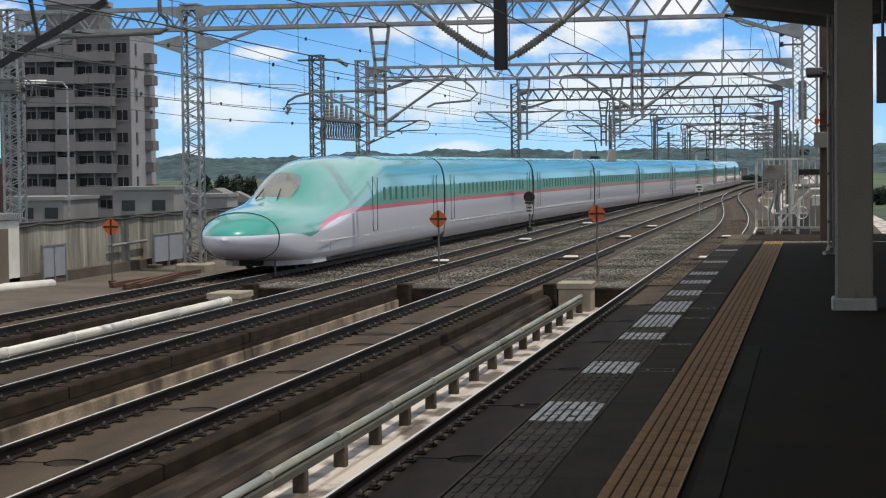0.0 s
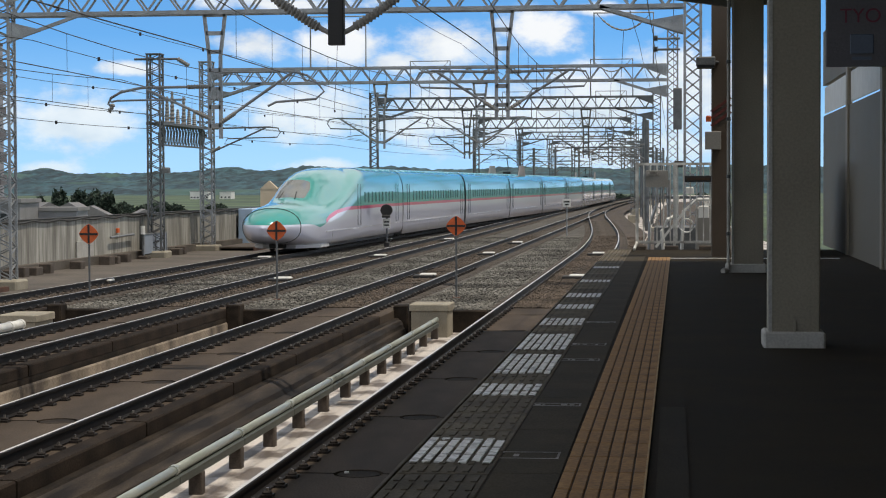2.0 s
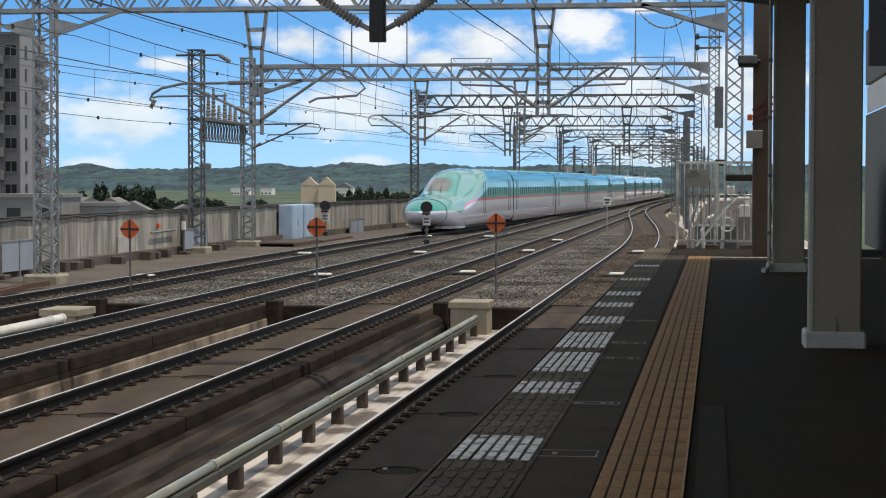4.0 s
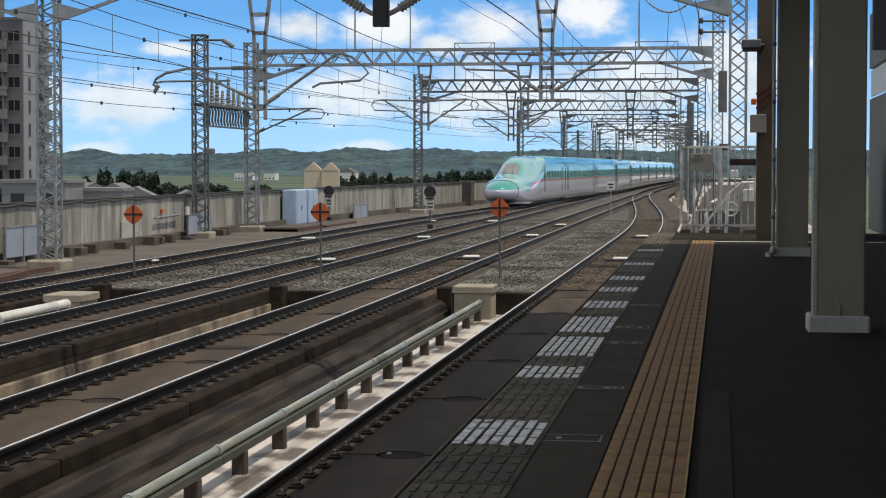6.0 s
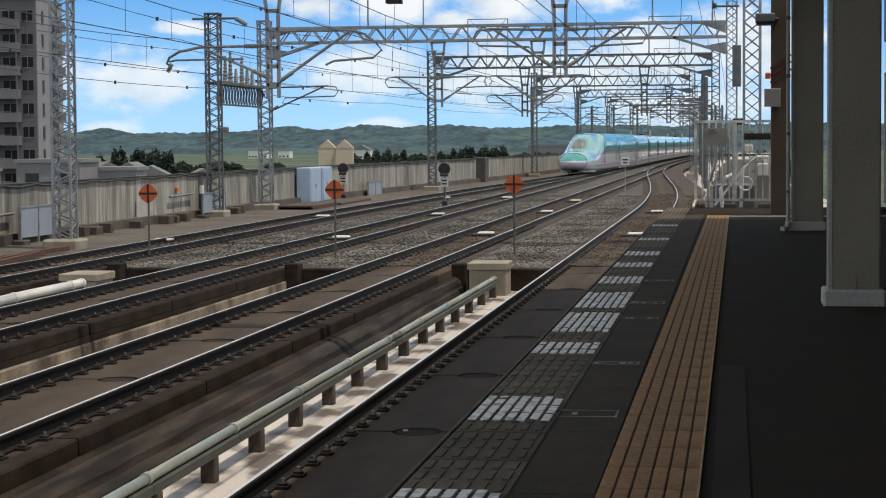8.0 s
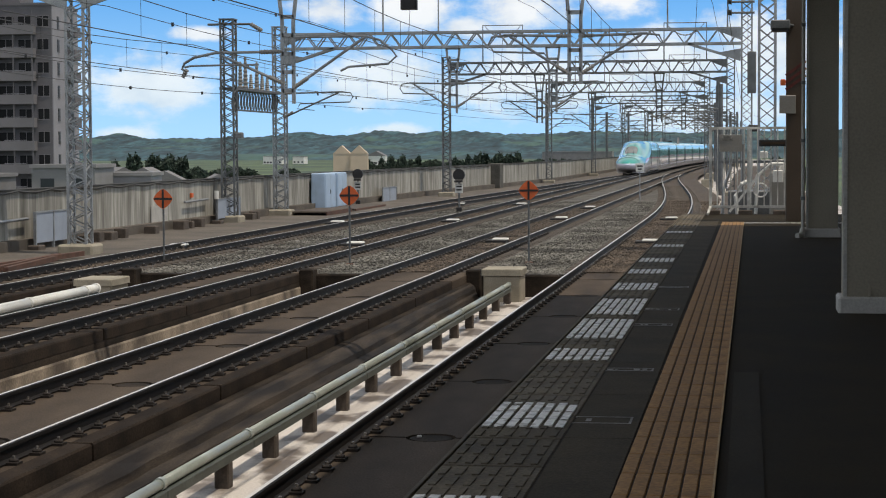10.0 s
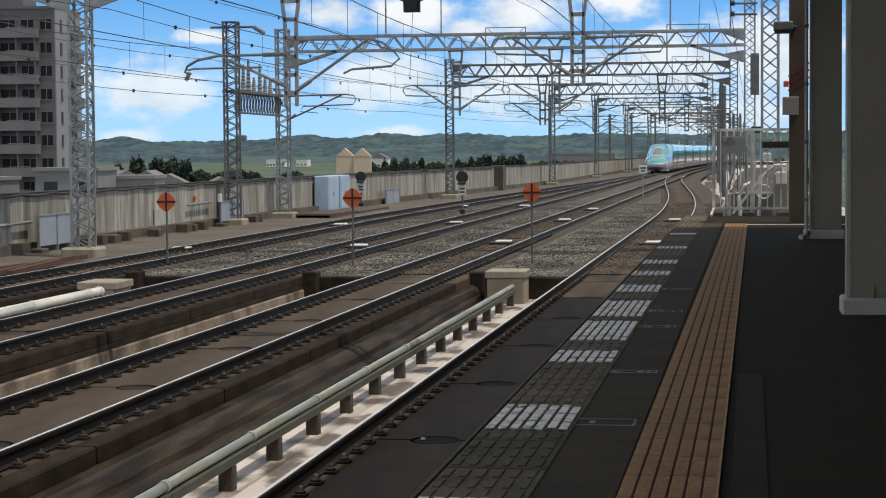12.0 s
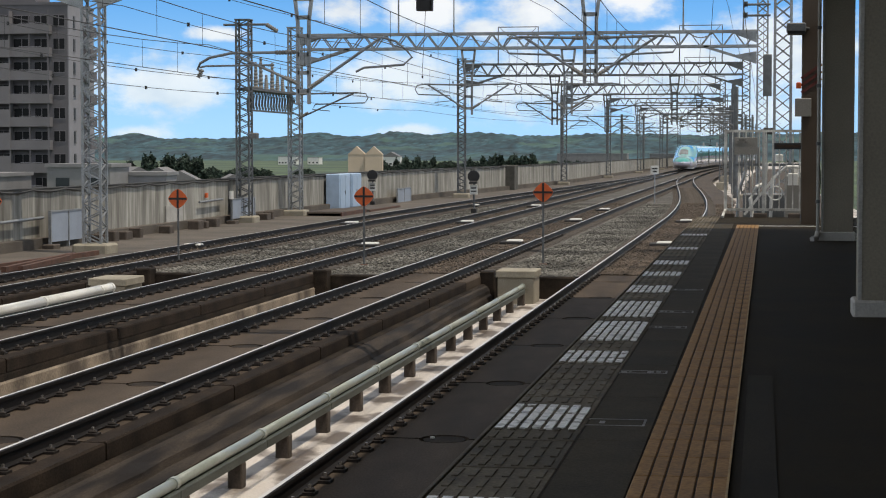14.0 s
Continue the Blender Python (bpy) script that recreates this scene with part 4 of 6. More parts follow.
def build_near_gantry():
    """The gantry just above the view, with its knee and hanging dead-end."""
    y = 31.0
    lattice_tower("lattice_tower", 7.6, 0.6, "dark lattice steel tower of the overhead line", M["galvd"], pose(-17.6 - 5.3, y, 0))
    lattice_beam("gantry_beam", -22.6, 0.2, y, 6.75, 7.4, M["galvd"], "dark lattice steel gantry beam over the tracks", knees=False)
    t = thing("wire_anchor", "black hanging post with two ribbed insulator strings", "insulator", pose(-5.3, y, 0))
    part("anchor_post", Mesh().box(-0.125, 0.125, -0.1, 0.1, 5.02, 6.75, c=0.02), M["black"], t)
    for s in (-1, 1):
        pts = [(s * (0.12 + 1.6 * k / 60), 0, 5.22 + 1.12 * (k / 60) ** 1.15) for k in range(61)]
        part("insulator", Mesh().tube(pts, 0.05, 10, radii=[(0.088 if k % 2 else 0.06) if 6 < k < 42 else 0.042 for k in range(61)]), M["porcelain"], t, smooth=False)


def build_left_gear():
    """Strut and looped pipe of the near gantry, the tension wheel of the far tower, and a lamp post in the town."""
    t = thing("gantry_strut", "dark steel strut with a looped pipe end", "strut")
    part("strut", Mesh().bar((-16.2, 31, 5.02), (-13.3, 31, 6.56), 0.13, 0.13), M["black"], t)
    part("upright", Mesh().bar((-14.75, 31, 5.8), (-14.95, 31, 6.8), 0.07, 0.07), M["black"], t)
    part("pipe_loop", Mesh().tube([(-12.2, 31, 6.75), (-12.18, 31, 6.28), (-12.04, 31, 6.16), (-12.04, 31, 5.98), (-12.19, 31, 5.9), (-12.7, 31, 5.89), (-14.3, 31, 5.86)], 0.045, 8), M["galvd"], t)
    w = thing("tension_wheel", "grey spoked tension wheel on a lattice tower", "wheel", pose(-26.08, 57.6, 5.99))
    ring = [(0.30 * math.cos(a), 0, 0.40 * math.sin(a)) for a in (2 * math.pi * k / 28 for k in range(29))]
    part("rim", Mesh().tube(ring, 0.035, 8), M["galvd"], w)
    part("hub", Mesh().tube([(0, -0.1, 0), (0, 0.1, 0)], 0.08, 12), M["black"], w)
    for k in range(6):
        a = math.pi * k / 3
        part("spoke", Mesh().bar((0.06 * math.cos(a), 0, 0.06 * math.sin(a)), (0.29 * math.cos(a), 0, 0.39 * math.sin(a)), 0.025), M["galvd"], w)
    part("bracket", Mesh().bar((-0.95, 0, 0.22), (0.05, 0, 0.0), 0.09).bar((-0.95, 0, 0.12), (-0.2, 0, 0.12), 0.12), M["galvd"], w)
    part("hanging_wire", Mesh().tube([(0.06, 0, -0.1), (0.08, 0, -3.4)], 0.012, 5).tube([(-0.12, 0, -0.4), (-0.12, 0, -3.2)], 0.012, 5), M["wire"], w)
    g = thing("tower_switch", "dark switch box with brackets on a lattice tower", "switch box", pose(-26.76, 57.6, 6.1))
    part("body", Mesh().box(-0.42, 0.42, -0.12, 0.12, -0.12, 0.3, c=0.03), M["galvd"], g)
    part("crossbar", Mesh().bar((-0.75, 0, -0.2), (0.75, 0, -0.2), 0.08), M["galvd"], g)
    for x in (-0.5, 0.45):
        part("insulator", Mesh().tube([(x, 0, -0.2 + 0.05 * k) for k in range(9)], 0.06, 8, radii=[0.09 if k % 2 else 0.05 for k in range(9)]), M["porcelain"], g)
    p = thing("street_lamp", "pale street lamp on a tall thin pole", "street lamp", pose(-44.9, 110, -9))
    part("pole", Mesh().tube([(0, 0, 0), (0, 0, 17.4), (-0.3, 0, 17.7), (-1.4, 0, 17.75)], 0.07, 8), M["galv"], p)
    part("lamp_head", Mesh().box(-2.9, -1.35, -0.2, 0.2, 17.65, 17.9, c=0.08), M["white"], p)


build_near_gantry()
build_left_gear()


def build_wires():
    spans = [-20.0, 31.0, 58.0, 92.5, 130.0, 180.0, 225.0, 275.0, 325.0, 375.0, 430.0]
    for name, cl in (("a", track_a), ("b", track_b), ("c", track_c), ("d", track_d)):
        m = Mesh()
        for k, (ya, yb) in enumerate(zip(spans, spans[1:])):
            off = (0.18 if k % 2 else -0.18)
            n = 8
            mess, cont = [], []
            for i in range(n + 1):
                u = i / n
                y = ya + (yb - ya) * u
                x = cl(y) + off * (1 - 2 * u)
                cont.append((x, y, 5.05))
                mess.append((x, y, 6.0 - 0.28 * 4 * u * (1 - u)))
            m.tube(mess, 0.010, 4)
            m.tube(cont, 0.010, 4)
            for i in range(1, n):
                m.tube([mess[i], cont[i]], 0.005, 4)
        tagged(part("contact_line", m, M["wire"]), "dark catenary and contact wire above a track", "overhead wire", group="contact lines")
    # feeders and earth wires
    for x, z in ((-25.6, 7.3), (-24.4, 6.2), (-24.0, 5.5), (-20.6, 8.9), (-19.2, 7.2), (-9.9, 9.4), (-1.6, 9.4), (-0.6, 7.2), (0.0, 8.6)):
        m = Mesh()
        for ya, yb in zip(spans, spans[1:]):
            d0, d1 = (wall_x(ya) + 22.95 if x < -15 else far_bend(ya)), (wall_x(yb) + 22.95 if x < -15 else far_bend(yb))
            m.tube([(x + d0 + (d1 - d0) * i / 10, ya + (yb - ya) * i / 10, z - 0.2 * 4 * (i / 10) * (1 - i / 10)) for i in range(11)], 0.012, 4)
            for i in (2, 5, 8):
                if ya < 130 and x < -18:
                    m.tube([(x + d0, ya + (yb - ya) * i / 10, z - 0.8 * (i / 10) * (1 - i / 10) - 0.07), (x + d0, ya + (yb - ya) * i / 10, z - 0.8 * (i / 10) * (1 - i / 10) + 0.06)], 0.05, 8)
        tagged(part("feeder_wire", m, M["wire"]), "dark feeder wire strung along the line", "overhead wire", group="feeder wires")


build_wires()


# ---- trackside things ----
def line_pipe(name, x, y0, y1, z, material, label, stubs, r=0.052):
    t = thing(name, label, "pipe", group="sprinkler pipes")
    y, first = y0, True
    while y < y1 - 0.1:
        yb = min(y + 3.3, y1)
        part("pipe_length", Mesh().tube([(x, y + 0.01, z), (x, yb - 0.01, z)], r, 14), material, t, smooth=True)
        part("lower_rail", Mesh().box(x - 0.075, x + 0.075, y + 0.01, yb - 0.01, z - 0.155, z - 0.055, c=0.015), M["railc"], t)
        part("joint", Mesh().tube([(x, yb - 0.05, z), (x, yb + 0.05, z)], r + 0.012, 14), material, t)
        y = yb
    if stubs:
        yy = y0 + 1.78
        while yy < y1:
            part("stub_post", Mesh().box(x - 0.08, x + 0.08, yy - 0.09, yy + 0.09, DECK_Z, z - 0.15, c=0.015), M["post_c"], t, "squat concrete stub post")
            yy += 2.08
    return t


def concrete_box(x0, x1, y0, y1, z1, label):
    t = thing("valve_box", label, "concrete box", group="valve boxes")
    part("body", Mesh().box(x0, x1, y0, y1, DECK_Z, z1 - 0.16, c=0.02), M["box"], t)
    part("lid", Mesh().box(x0 - 0.04, x1 + 0.04, y0 - 0.04, y1 + 0.04, z1 - 0.155, z1, c=0.02), M["box"], t, "pale weathered concrete lid")


line_pipe("sprinkler_pipe", -5.47, 8.0, 45.4, -0.33, M["pipe"], "pale green sprinkler pipe on squat posts beside the rails", True)
line_pipe("sprinkler_pipe", -13.75, 20.0, 40.5, -0.12, M["whitepipe"], "white sprinkler pipe between two tracks", True, r=0.10)
concrete_box(-6.08, -5.22, 45.6, 46.7, 0.02, "weathered pale concrete box at the pipe's end")
concrete_box(-14.72, -13.9, 42.0, 43.2, -0.02, "low pale concrete box at the white pipe's end")


def warning_sign(x, y, z):
    t = thing("warning_sign", "orange diamond track sign with black cross on a thin post", "sign", pose(x, y, 0), "track signs")
    part("post", Mesh().tube([(0, 0, -0.3), (0, 0, z)], 0.028, 8), M["galvd"], t)
    part("foot", Mesh().box(-0.11, 0.11, -0.08, 0.08, -0.34, -0.2, c=0.03), M["rust"], t)
    ring = []
    for k in range(32):
        a = 2 * math.pi * k / 32
        ca, sa = math.cos(a), math.sin(a)
        ring.append((math.copysign(abs(ca) ** 1.45, ca) * 0.265, math.copysign(abs(sa) ** 1.45, sa) * 0.265 + z))
    part("plate", Mesh().sweep([[(a, yy, b) for a, b in ring] for yy in (-0.045, -0.03)]), M["orange"], t)
    c = Mesh().box(-0.25, 0.25, -0.053, -0.046, z - 0.028, z + 0.028).box(-0.028, 0.028, -0.0545, -0.0465, z - 0.25, z + 0.25)
    part("cross", c, M["black"], t, "black painted cross")


for x, y, z in ((-20.6, 51.0, 1.44), (-15.52, 51.4, 1.52), (-10.44, 51.5, 1.60), (-5.78, 52.6, 1.70)):
    warning_sign(x, y, z)


def dwarf_signal(x, y, z):
    t = thing("dwarf_signal", "black round signal head over a white plate on a post", "signal", pose(x, y, 0), "dwarf signals")
    part("post", Mesh().tube([(0, 0, -0.3), (0, 0, z)], 0.05, 8), M["galvd"], t)
    part("base", Mesh().box(-0.13, 0.13, -0.13, 0.13, -0.34, 0.0, c=0.03), M["black"], t)
    part("head", Mesh().tube([(0, -0.16, z), (0, 0.05, z)], 0.29, 20), M["black"], t)
    part("hood", Mesh().box(-0.2, 0.2, -0.34, -0.1, z - 0.36, z - 0.22, c=0.05), M["black"], t)
    p = part("number_plate", Mesh().box(-0.19, 0.19, -0.09, -0.07, z - 0.88, z - 0.42, c=0.005), M["white"], t, "white plate with two dark bars")
    part("bar", Mesh().box(-0.13, 0.13, -0.1, -0.088, z - 0.60, z - 0.53), M["black"], p)
    part("bar", Mesh().box(-0.13, 0.13, -0.1, -0.088, z - 0.76, z - 0.69), M["black"], p)


dwarf_signal(-13.9, 95.5, 1.56)
dwarf_signal(-21.5, 108.5, 1.45)


def plate_post(x, y, z):
    t = thing("plate_post", "small white track plate on a thin post", "sign", pose(x, y, 0))
    part("post", Mesh().tube([(0, 0, -0.3), (0, 0, z)], 0.035, 8), M["galv"], t)
    p = part("plate", Mesh().box(-0.24, 0.24, -0.06, -0.035, z - 0.24, z + 0.24, c=0.005), M["white"], t)
    part("bar", Mesh().box(-0.17, 0.17, -0.07, -0.056, z + 0.03, z + 0.12), M["black"], p)
    part("bar", Mesh().box(-0.12, 0.12, -0.07, -0.056, z - 0.14, z - 0.06), M["black"], p)


plate_post(-6.3, 117.5, 1.68)


def balise(x, y):
    t = thing("track_beacon", "white-topped black beacon between the rails", "track beacon", pose(x, y, 0), "track beacons")
    part("body", Mesh().box(-0.38, 0.30, -0.3, 0.3, -0.24, -0.08, c=0.03), M["black"], t)
    part("cover", Mesh().box(-0.16, 0.34, -0.26, 0.22, -0.079, -0.03, c=0.03), M["white"], t, "white beacon cover")


for x, y in ((-7.9, 62.8), (-7.8, 82.7), (-12.0, 80.0), (-12.1, 60.2), (-17.3, 58.6), (-16.4, 78.0), (-15.2, 104), (-7.8, 98.0), (-3.1, 62.2), (-3.2, 82.5), (-11.9, 104.0)):
    balise(x, y)


def screen_panel(y0, y1, x=-22.35, z0=-0.1, z1=0.85):
    t = thing("screen_panel", "blue-grey steel screen panel before the parapet", "panel", group="screen panels")
    part("sheet", Mesh().box(x, x + 0.03, y0, y1, z0, z1), M["bluep"], t)
    for y in (y0, (y0 + y1) / 2, y1):
        part("upright", Mesh().box(x - 0.03, x + 0.06, y - 0.04, y + 0.04, -0.35, z1 + 0.05), M["galv"], t)
    part("top_bar", Mesh().box(x - 0.02, x + 0.05, y0, y1, z1, z1 + 0.05), M["galv"], t)
    part("base_block", Mesh().box(x - 0.15, x + 0.25, y0 - 0.3, y0 + 0.3, -0.4, z0 - 0.06, c=0.03), M["post_c"], t)


screen_panel(60.0, 63.3)
screen_panel(81.8, 85.6, z1=0.72)
screen_panel(116.5, 121, z0=-0.35, z1=0.5, x=-21.6)
screen_panel(50.3, 52.2, x=-22.6)


def cabinet(x, y0, y1, label):
    t = thing("trackside_cabinet", label, "cabinet", group="trackside cabinets")
    part("body", Mesh().box(x, x + 0.75, y0, y1, -0.3, 1.58, c=0.03), M["blue"], t)
    part("door_leaf", Mesh().box(x + 0.752, x + 0.78, y0 + 0.08, (y0 + y1) / 2 - 0.02, -0.2, 1.48, c=0.005), M["blue"], t)
    part("door_leaf", Mesh().box(x + 0.752, x + 0.78, (y0 + y1) / 2 + 0.02, y1 - 0.08, -0.2, 1.48, c=0.005), M["blue"], t)
    part("handle", Mesh().box(x + 0.78, x + 0.81, (y0 + y1) / 2 - 0.16, (y0 + y1) / 2 - 0.1, 0.5, 0.72), M["black"], t)


cabinet(-22.6, 101.4, 104.0, "pale blue steel equipment cabinet on a platform")
cabinet(-22.6, 104.5, 107.0, "pale blue steel equipment cabinet on a platform")
for y0, y1, z in ((92.5, 98.5, -0.12), (99.5, 108, -0.2)):
    t = thing("cable_platform", "brown timber-edged cable platform", "platform")
    part("slab", Mesh().box(-21.6, -19.9, y0, y1, z - 0.08, z, c=0.02), M["post_c"], t)
    part("front_board", Mesh().box(-19.9, -19.84, y0, y1, -0.5, z - 0.02), M["rust"], t)
    part("rear_board", Mesh().box(-21.66, -21.6, y0, y1, -0.5, z - 0.02), M["rust"], t)
t = thing("white_notice", "white notice board fixed on the parapet", "notice board")
part("board", Mesh().box(-22.93, -22.88, 74.2, 76.4, 0.0, 0.66, c=0.01), M["plinth"], t)
t = thing("fire_box", "small orange box fixed on the parapet", "box")
part("body", Mesh().box(-22.94, -22.84, 79.75, 80.0, 0.86, 1.05, c=0.02), M["orange"], t)
t = thing("white_stake", "white-capped stake before the parapet", "post")
part("stake", Mesh().tube([(-22.3, 81.6, -0.35), (-22.3, 81.6, 0.75)], 0.05, 8), M["galvd"], t)
part("cap", Mesh().tube([(-22.3, 81.6, 0.75), (-22.3, 81.6, 1.1)], 0.1, 10), M["white"], t)
t = thing("pipe_rail", "grey pipe fixed along the parapet", "pipe", group="wall pipes")
part("pipe", Mesh().tube([(-22.8, 56.8, 0.62), (-22.8, 60.6, 0.66)], 0.05, 8), M["galv"], t)
t = thing("pipe_rail", "grey pipe fixed along the parapet", "pipe", group="wall pipes")
part("pipe", Mesh().tube([(-22.8, 78.5, 0.70), (-22.8, 82.0, 0.74)], 0.05, 8), M["galv"], t)
for i, y in enumerate((64.2, 65.3, 66.6, 68.2, 71.8, 75.6, 76.8, 78.2, 86.6, 87.6)):
    w = 0.35 + 0.2 * ((i * 7) % 3)
    tagged(part("concrete_block", Mesh().box(-22.45, -22.0, y, y + w, -0.34, -0.02 + 0.06 * (i % 2), c=0.03), M["post_c"]), "dark weathered concrete block by the parapet", "block", group="parapet blocks")
for k, (xa, ya, xb, yb) in enumerate(((-19.2, 48.2, -19.7, 54.8), (-18.9, 48.6, -19.3, 53.4), (-19.9, 49.0, -19.4, 56.0))):
    tagged(part("spare_rail", Mesh().bar((xa, ya, -0.24), (xb, yb, -0.20), 0.14, 0.14), M["rust"]), "rusty red spare rail lying on the walkway", "rail", group="spare rails")


def build_hut():
    t = thing("trackside_hut", "white trackside hut with corrugated roof edge", "hut")
    part("wall", Mesh().box(-25.2, -22.6, 46.2, 48.6, -0.4, 1.75, c=0.02), M["white"], t)
    roof = part("roof", Mesh().box(-25.3, -22.52, 46.1, 48.7, 1.75, 1.9), M["galv"], t, "grey corrugated roof sheet")
    rib = Mesh().box(-25.3, -22.5, 0, 0.09, 1.76, 1.94).data("roof_rib", M["galv"])
    for i in range(18):
        part("roof_rib", rib, M["galv"], roof, m=pose(0, 46.1 + i * 0.145, 0))
    part("door_leaf", Mesh().box(-22.6, -22.57, 46.9, 47.7, -0.3, 1.5), M["panel"], t)
    p = thing("cable_duct", "pale pipe lying on blocks", "pipe")
    part("duct", Mesh().tube([(-23.4, 44.0, -0.22), (-22.0, 49.6, -0.25)], 0.16, 12), M["whitepipe"], p, smooth=True)
    part("block", Mesh().box(-22.9, -22.3, 46.6, 47.4, -0.6, -0.36), M["box"], p)


build_hut()


# ---- transformer tower ----
def build_transformer():
    lattice_tower("lattice_tower", 8.45, 0.55, "dark lattice tower beside the transformer platform", M["galvd"], pose(-22.25, 83.6, 0))
    t = thing("transformer_platform", "dark steel platform with insulators between two towers", "transformer")
    part("deck", Mesh().box(-22.75, -21.95, 83.9, 92.2, 5.45, 5.56), M["galvd"], t)
    g = Mesh()
    for i in range(16):
        y = 84.0 + i * 0.53
        g.tube([(-22.15 + 0.04 * math.sin(a), y + 0.20 * math.cos(a), 5.02 + 0.38 * math.sin(a)) for a in (6.283 * k / 12 for k in range(13))], 0.032, 6)
    tagged(part("coil_guard", g, M["galvd"], t), kind="stuff")
    part("rail_low", Mesh().box(-22.2, -22.1, 83.9, 92.2, 4.54, 4.62), M["galvd"], t)
    for y, h in ((86.0, 1.2), (86.9, 1.45), (87.9, 0.7), (89.0, 1.3), (90.0, 0.8), (91.0, 0.7)):
        n = 16
        part("insulator", Mesh().tube([(-22.35, y, 5.56 + h * k / n) for k in range(n + 1)], 0.1, 10, radii=[(0.12 if k % 2 else 0.085) * (1.15 - 0.6 * k / n) for k in range(n + 1)]), M["porcelain"], t, "ribbed grey porcelain insulator")
    f = thing("tower_floodlight", "small grey floodlight on a lattice tower", "floodlight", pose(-21.75, 83.3, 3.45))
    part("lamp_head", Mesh().box(-0.16, 0.2, -0.16, 0.16, -0.12, 0.14, c=0.05), M["galvd"], f)
    part("bracket", Mesh().bar((-0.4, 0, -0.1), (-0.05, 0, -0.1), 0.06), M["galvd"], f)
    b = thing("feeder_bracket", "grey pipe arm with insulator on a tower top", "bracket")
    part("top_arm", Mesh().tube([(-23.1, 83.4, 8.25), (-21.2, 83.4, 8.25)], 0.05, 8), M["galvd"], b)
    part("insulator", Mesh().tube([(-21.2 + 0.5 * k / 12, 83.4, 8.25 - 0.3 * k / 12) for k in range(13)], 0.08, 8, radii=[0.11 if k % 2 else 0.07 for k in range(13)]), M["porcelain"], b)
    e = thing("tower_cantilever", "grey pipe cantilever holding a contact wire", "cantilever", pose(-21.9, 92.0, 0))
    cantilever(e, 1, 4.35, M["galvd"], reach=3.0)


build_transformer()

def build_right_gear():
    """Gear on the right-hand towers, and slim poles beyond the fence."""
    t = thing("cable_box", "grey control cabinet strapped on a lattice tower", "cabinet")
    part("body", Mesh().box(-0.02, 0.38, 91.7, 92.1, 5.3, 7.2, c=0.03), M["galvd"], t)
    part("lower_box", Mesh().box(0.02, 0.5, 91.6, 92.0, 3.55, 3.85, c=0.03), M["black"], t)
    for z in (9.0, 9.5):
        b = thing("insulator_arm", "dark arm with round grey insulators", "bracket", group="insulator arms")
        part("arm", Mesh().tube([(-0.75, 92.2, z), (0.3, 92.2, z)], 0.05, 8), M["galvd"], b)
        part("insulator", Mesh().tube([(-0.95 + 0.22 * k / 8, 92.2, z + 0.02) for k in range(9)], 0.15, 10, radii=[0.17 if k % 2 else 0.1 for k in range(9)]), M["galvd"], b)
    for i, (y, x) in enumerate(((150, -2.0), (165, -2.4), (200, -3.0), (212, -3.4), (240, -3.6), (255, -3.4), (290, -3.0), (310, -2.6), (345, -1.8), (360, -1.2), (195, -19.6), (240, -18.6), (262, -18.4), (300, -17.8), (350, -16.6))):
        p = thing("line_pole", "slim grey concrete line pole", "pole", pose(x, y, 0), "line poles")
        part("shaft", Mesh().tube([(0, 0, -0.75), (0, 0, 7.6 + 0.7 * (i % 3))], 0.17, 10), M["galvd"], p)
        part("crossarm", Mesh().bar((-0.9, 0, 6.9), (0.9, 0, 6.9), 0.09), M["galvd"], p)
        cantilever(p, -1 if x > -10 else 1, 4.6, M["galvd"])


build_right_gear()


# ---- platform things ----
def column(x, y, w, h=6.2):
    t = thing("platform_column", "beige painted steel column on a pale concrete plinth", "column", pose(x, y, PLAT_Z), "platform columns")
    part("shaft", Mesh().box(0, w, 0, w, 0, h, c=0.012), M["column"], t)
    part("plinth", Mesh().box(-0.05, w + 0.05, -0.05, w + 0.05, -0.01, 0.15, c=0.02), M["plinth"], t)
    part("stiffener", Mesh().add([(w * 0.48, -0.001, 0.15), (w * 0.52, -0.001, 0.15), (w * 0.52, -0.035, 0.15), (w * 0.48, -0.035, 0.15), (w * 0.48, -0.001, 0.3), (w * 0.52, -0.001, 0.3)], [(0, 1, 2, 3), (0, 4, 5, 1), (3, 2, 5, 4), (0, 3, 4), (1, 5, 2)]), M["column"], t)
    # light catching the left edge, painted as a thin pale strip
    part("corner_strip", Mesh().box(-0.006, 0.03, -0.008, 0.0, 0.15, h), M["plinth"], t)
    return t


column(0.90, 19.0, 0.48)
c2 = column(1.02, 35.0, 0.54)
d = thing("drain_pipe", "pale vertical drain pipe clipped on a column", "pipe")
part("pipe", Mesh().tube([(0.95, 34.9, PLAT_Z + 0.12), (0.95, 34.9, 7.3)], 0.03, 10), M["plinth"], d)
part("shoe", Mesh().tube([(0.95, 34.9, PLAT_Z + 0.14), (0.93, 34.8, PLAT_Z + 0.05), (0.85, 34.7, PLAT_Z + 0.03)], 0.05, 10), M["plinth"], d)
for z in (1.9, 2.9, 3.9, 4.9):
    part("clip", Mesh().box(0.91, 0.99, 34.86, 34.97, z, z + 0.06), M["galvd"], d)
bp = thing("end_post", "dark brown post with red-striped sleeve", "post", pose(0.80, 42.5, PLAT_Z))
part("shaft", Mesh().box(0, 0.40, 0, 0.3, 0, 6.3, c=0.02), M["brownpost"], bp)
for i in range(3):
    part("red_stripe", Mesh().bar((-0.01, -0.01, 2.78 + i * 0.15), (0.41, -0.01, 3.08 + i * 0.15), 0.01, 0.06), M["red"], bp)
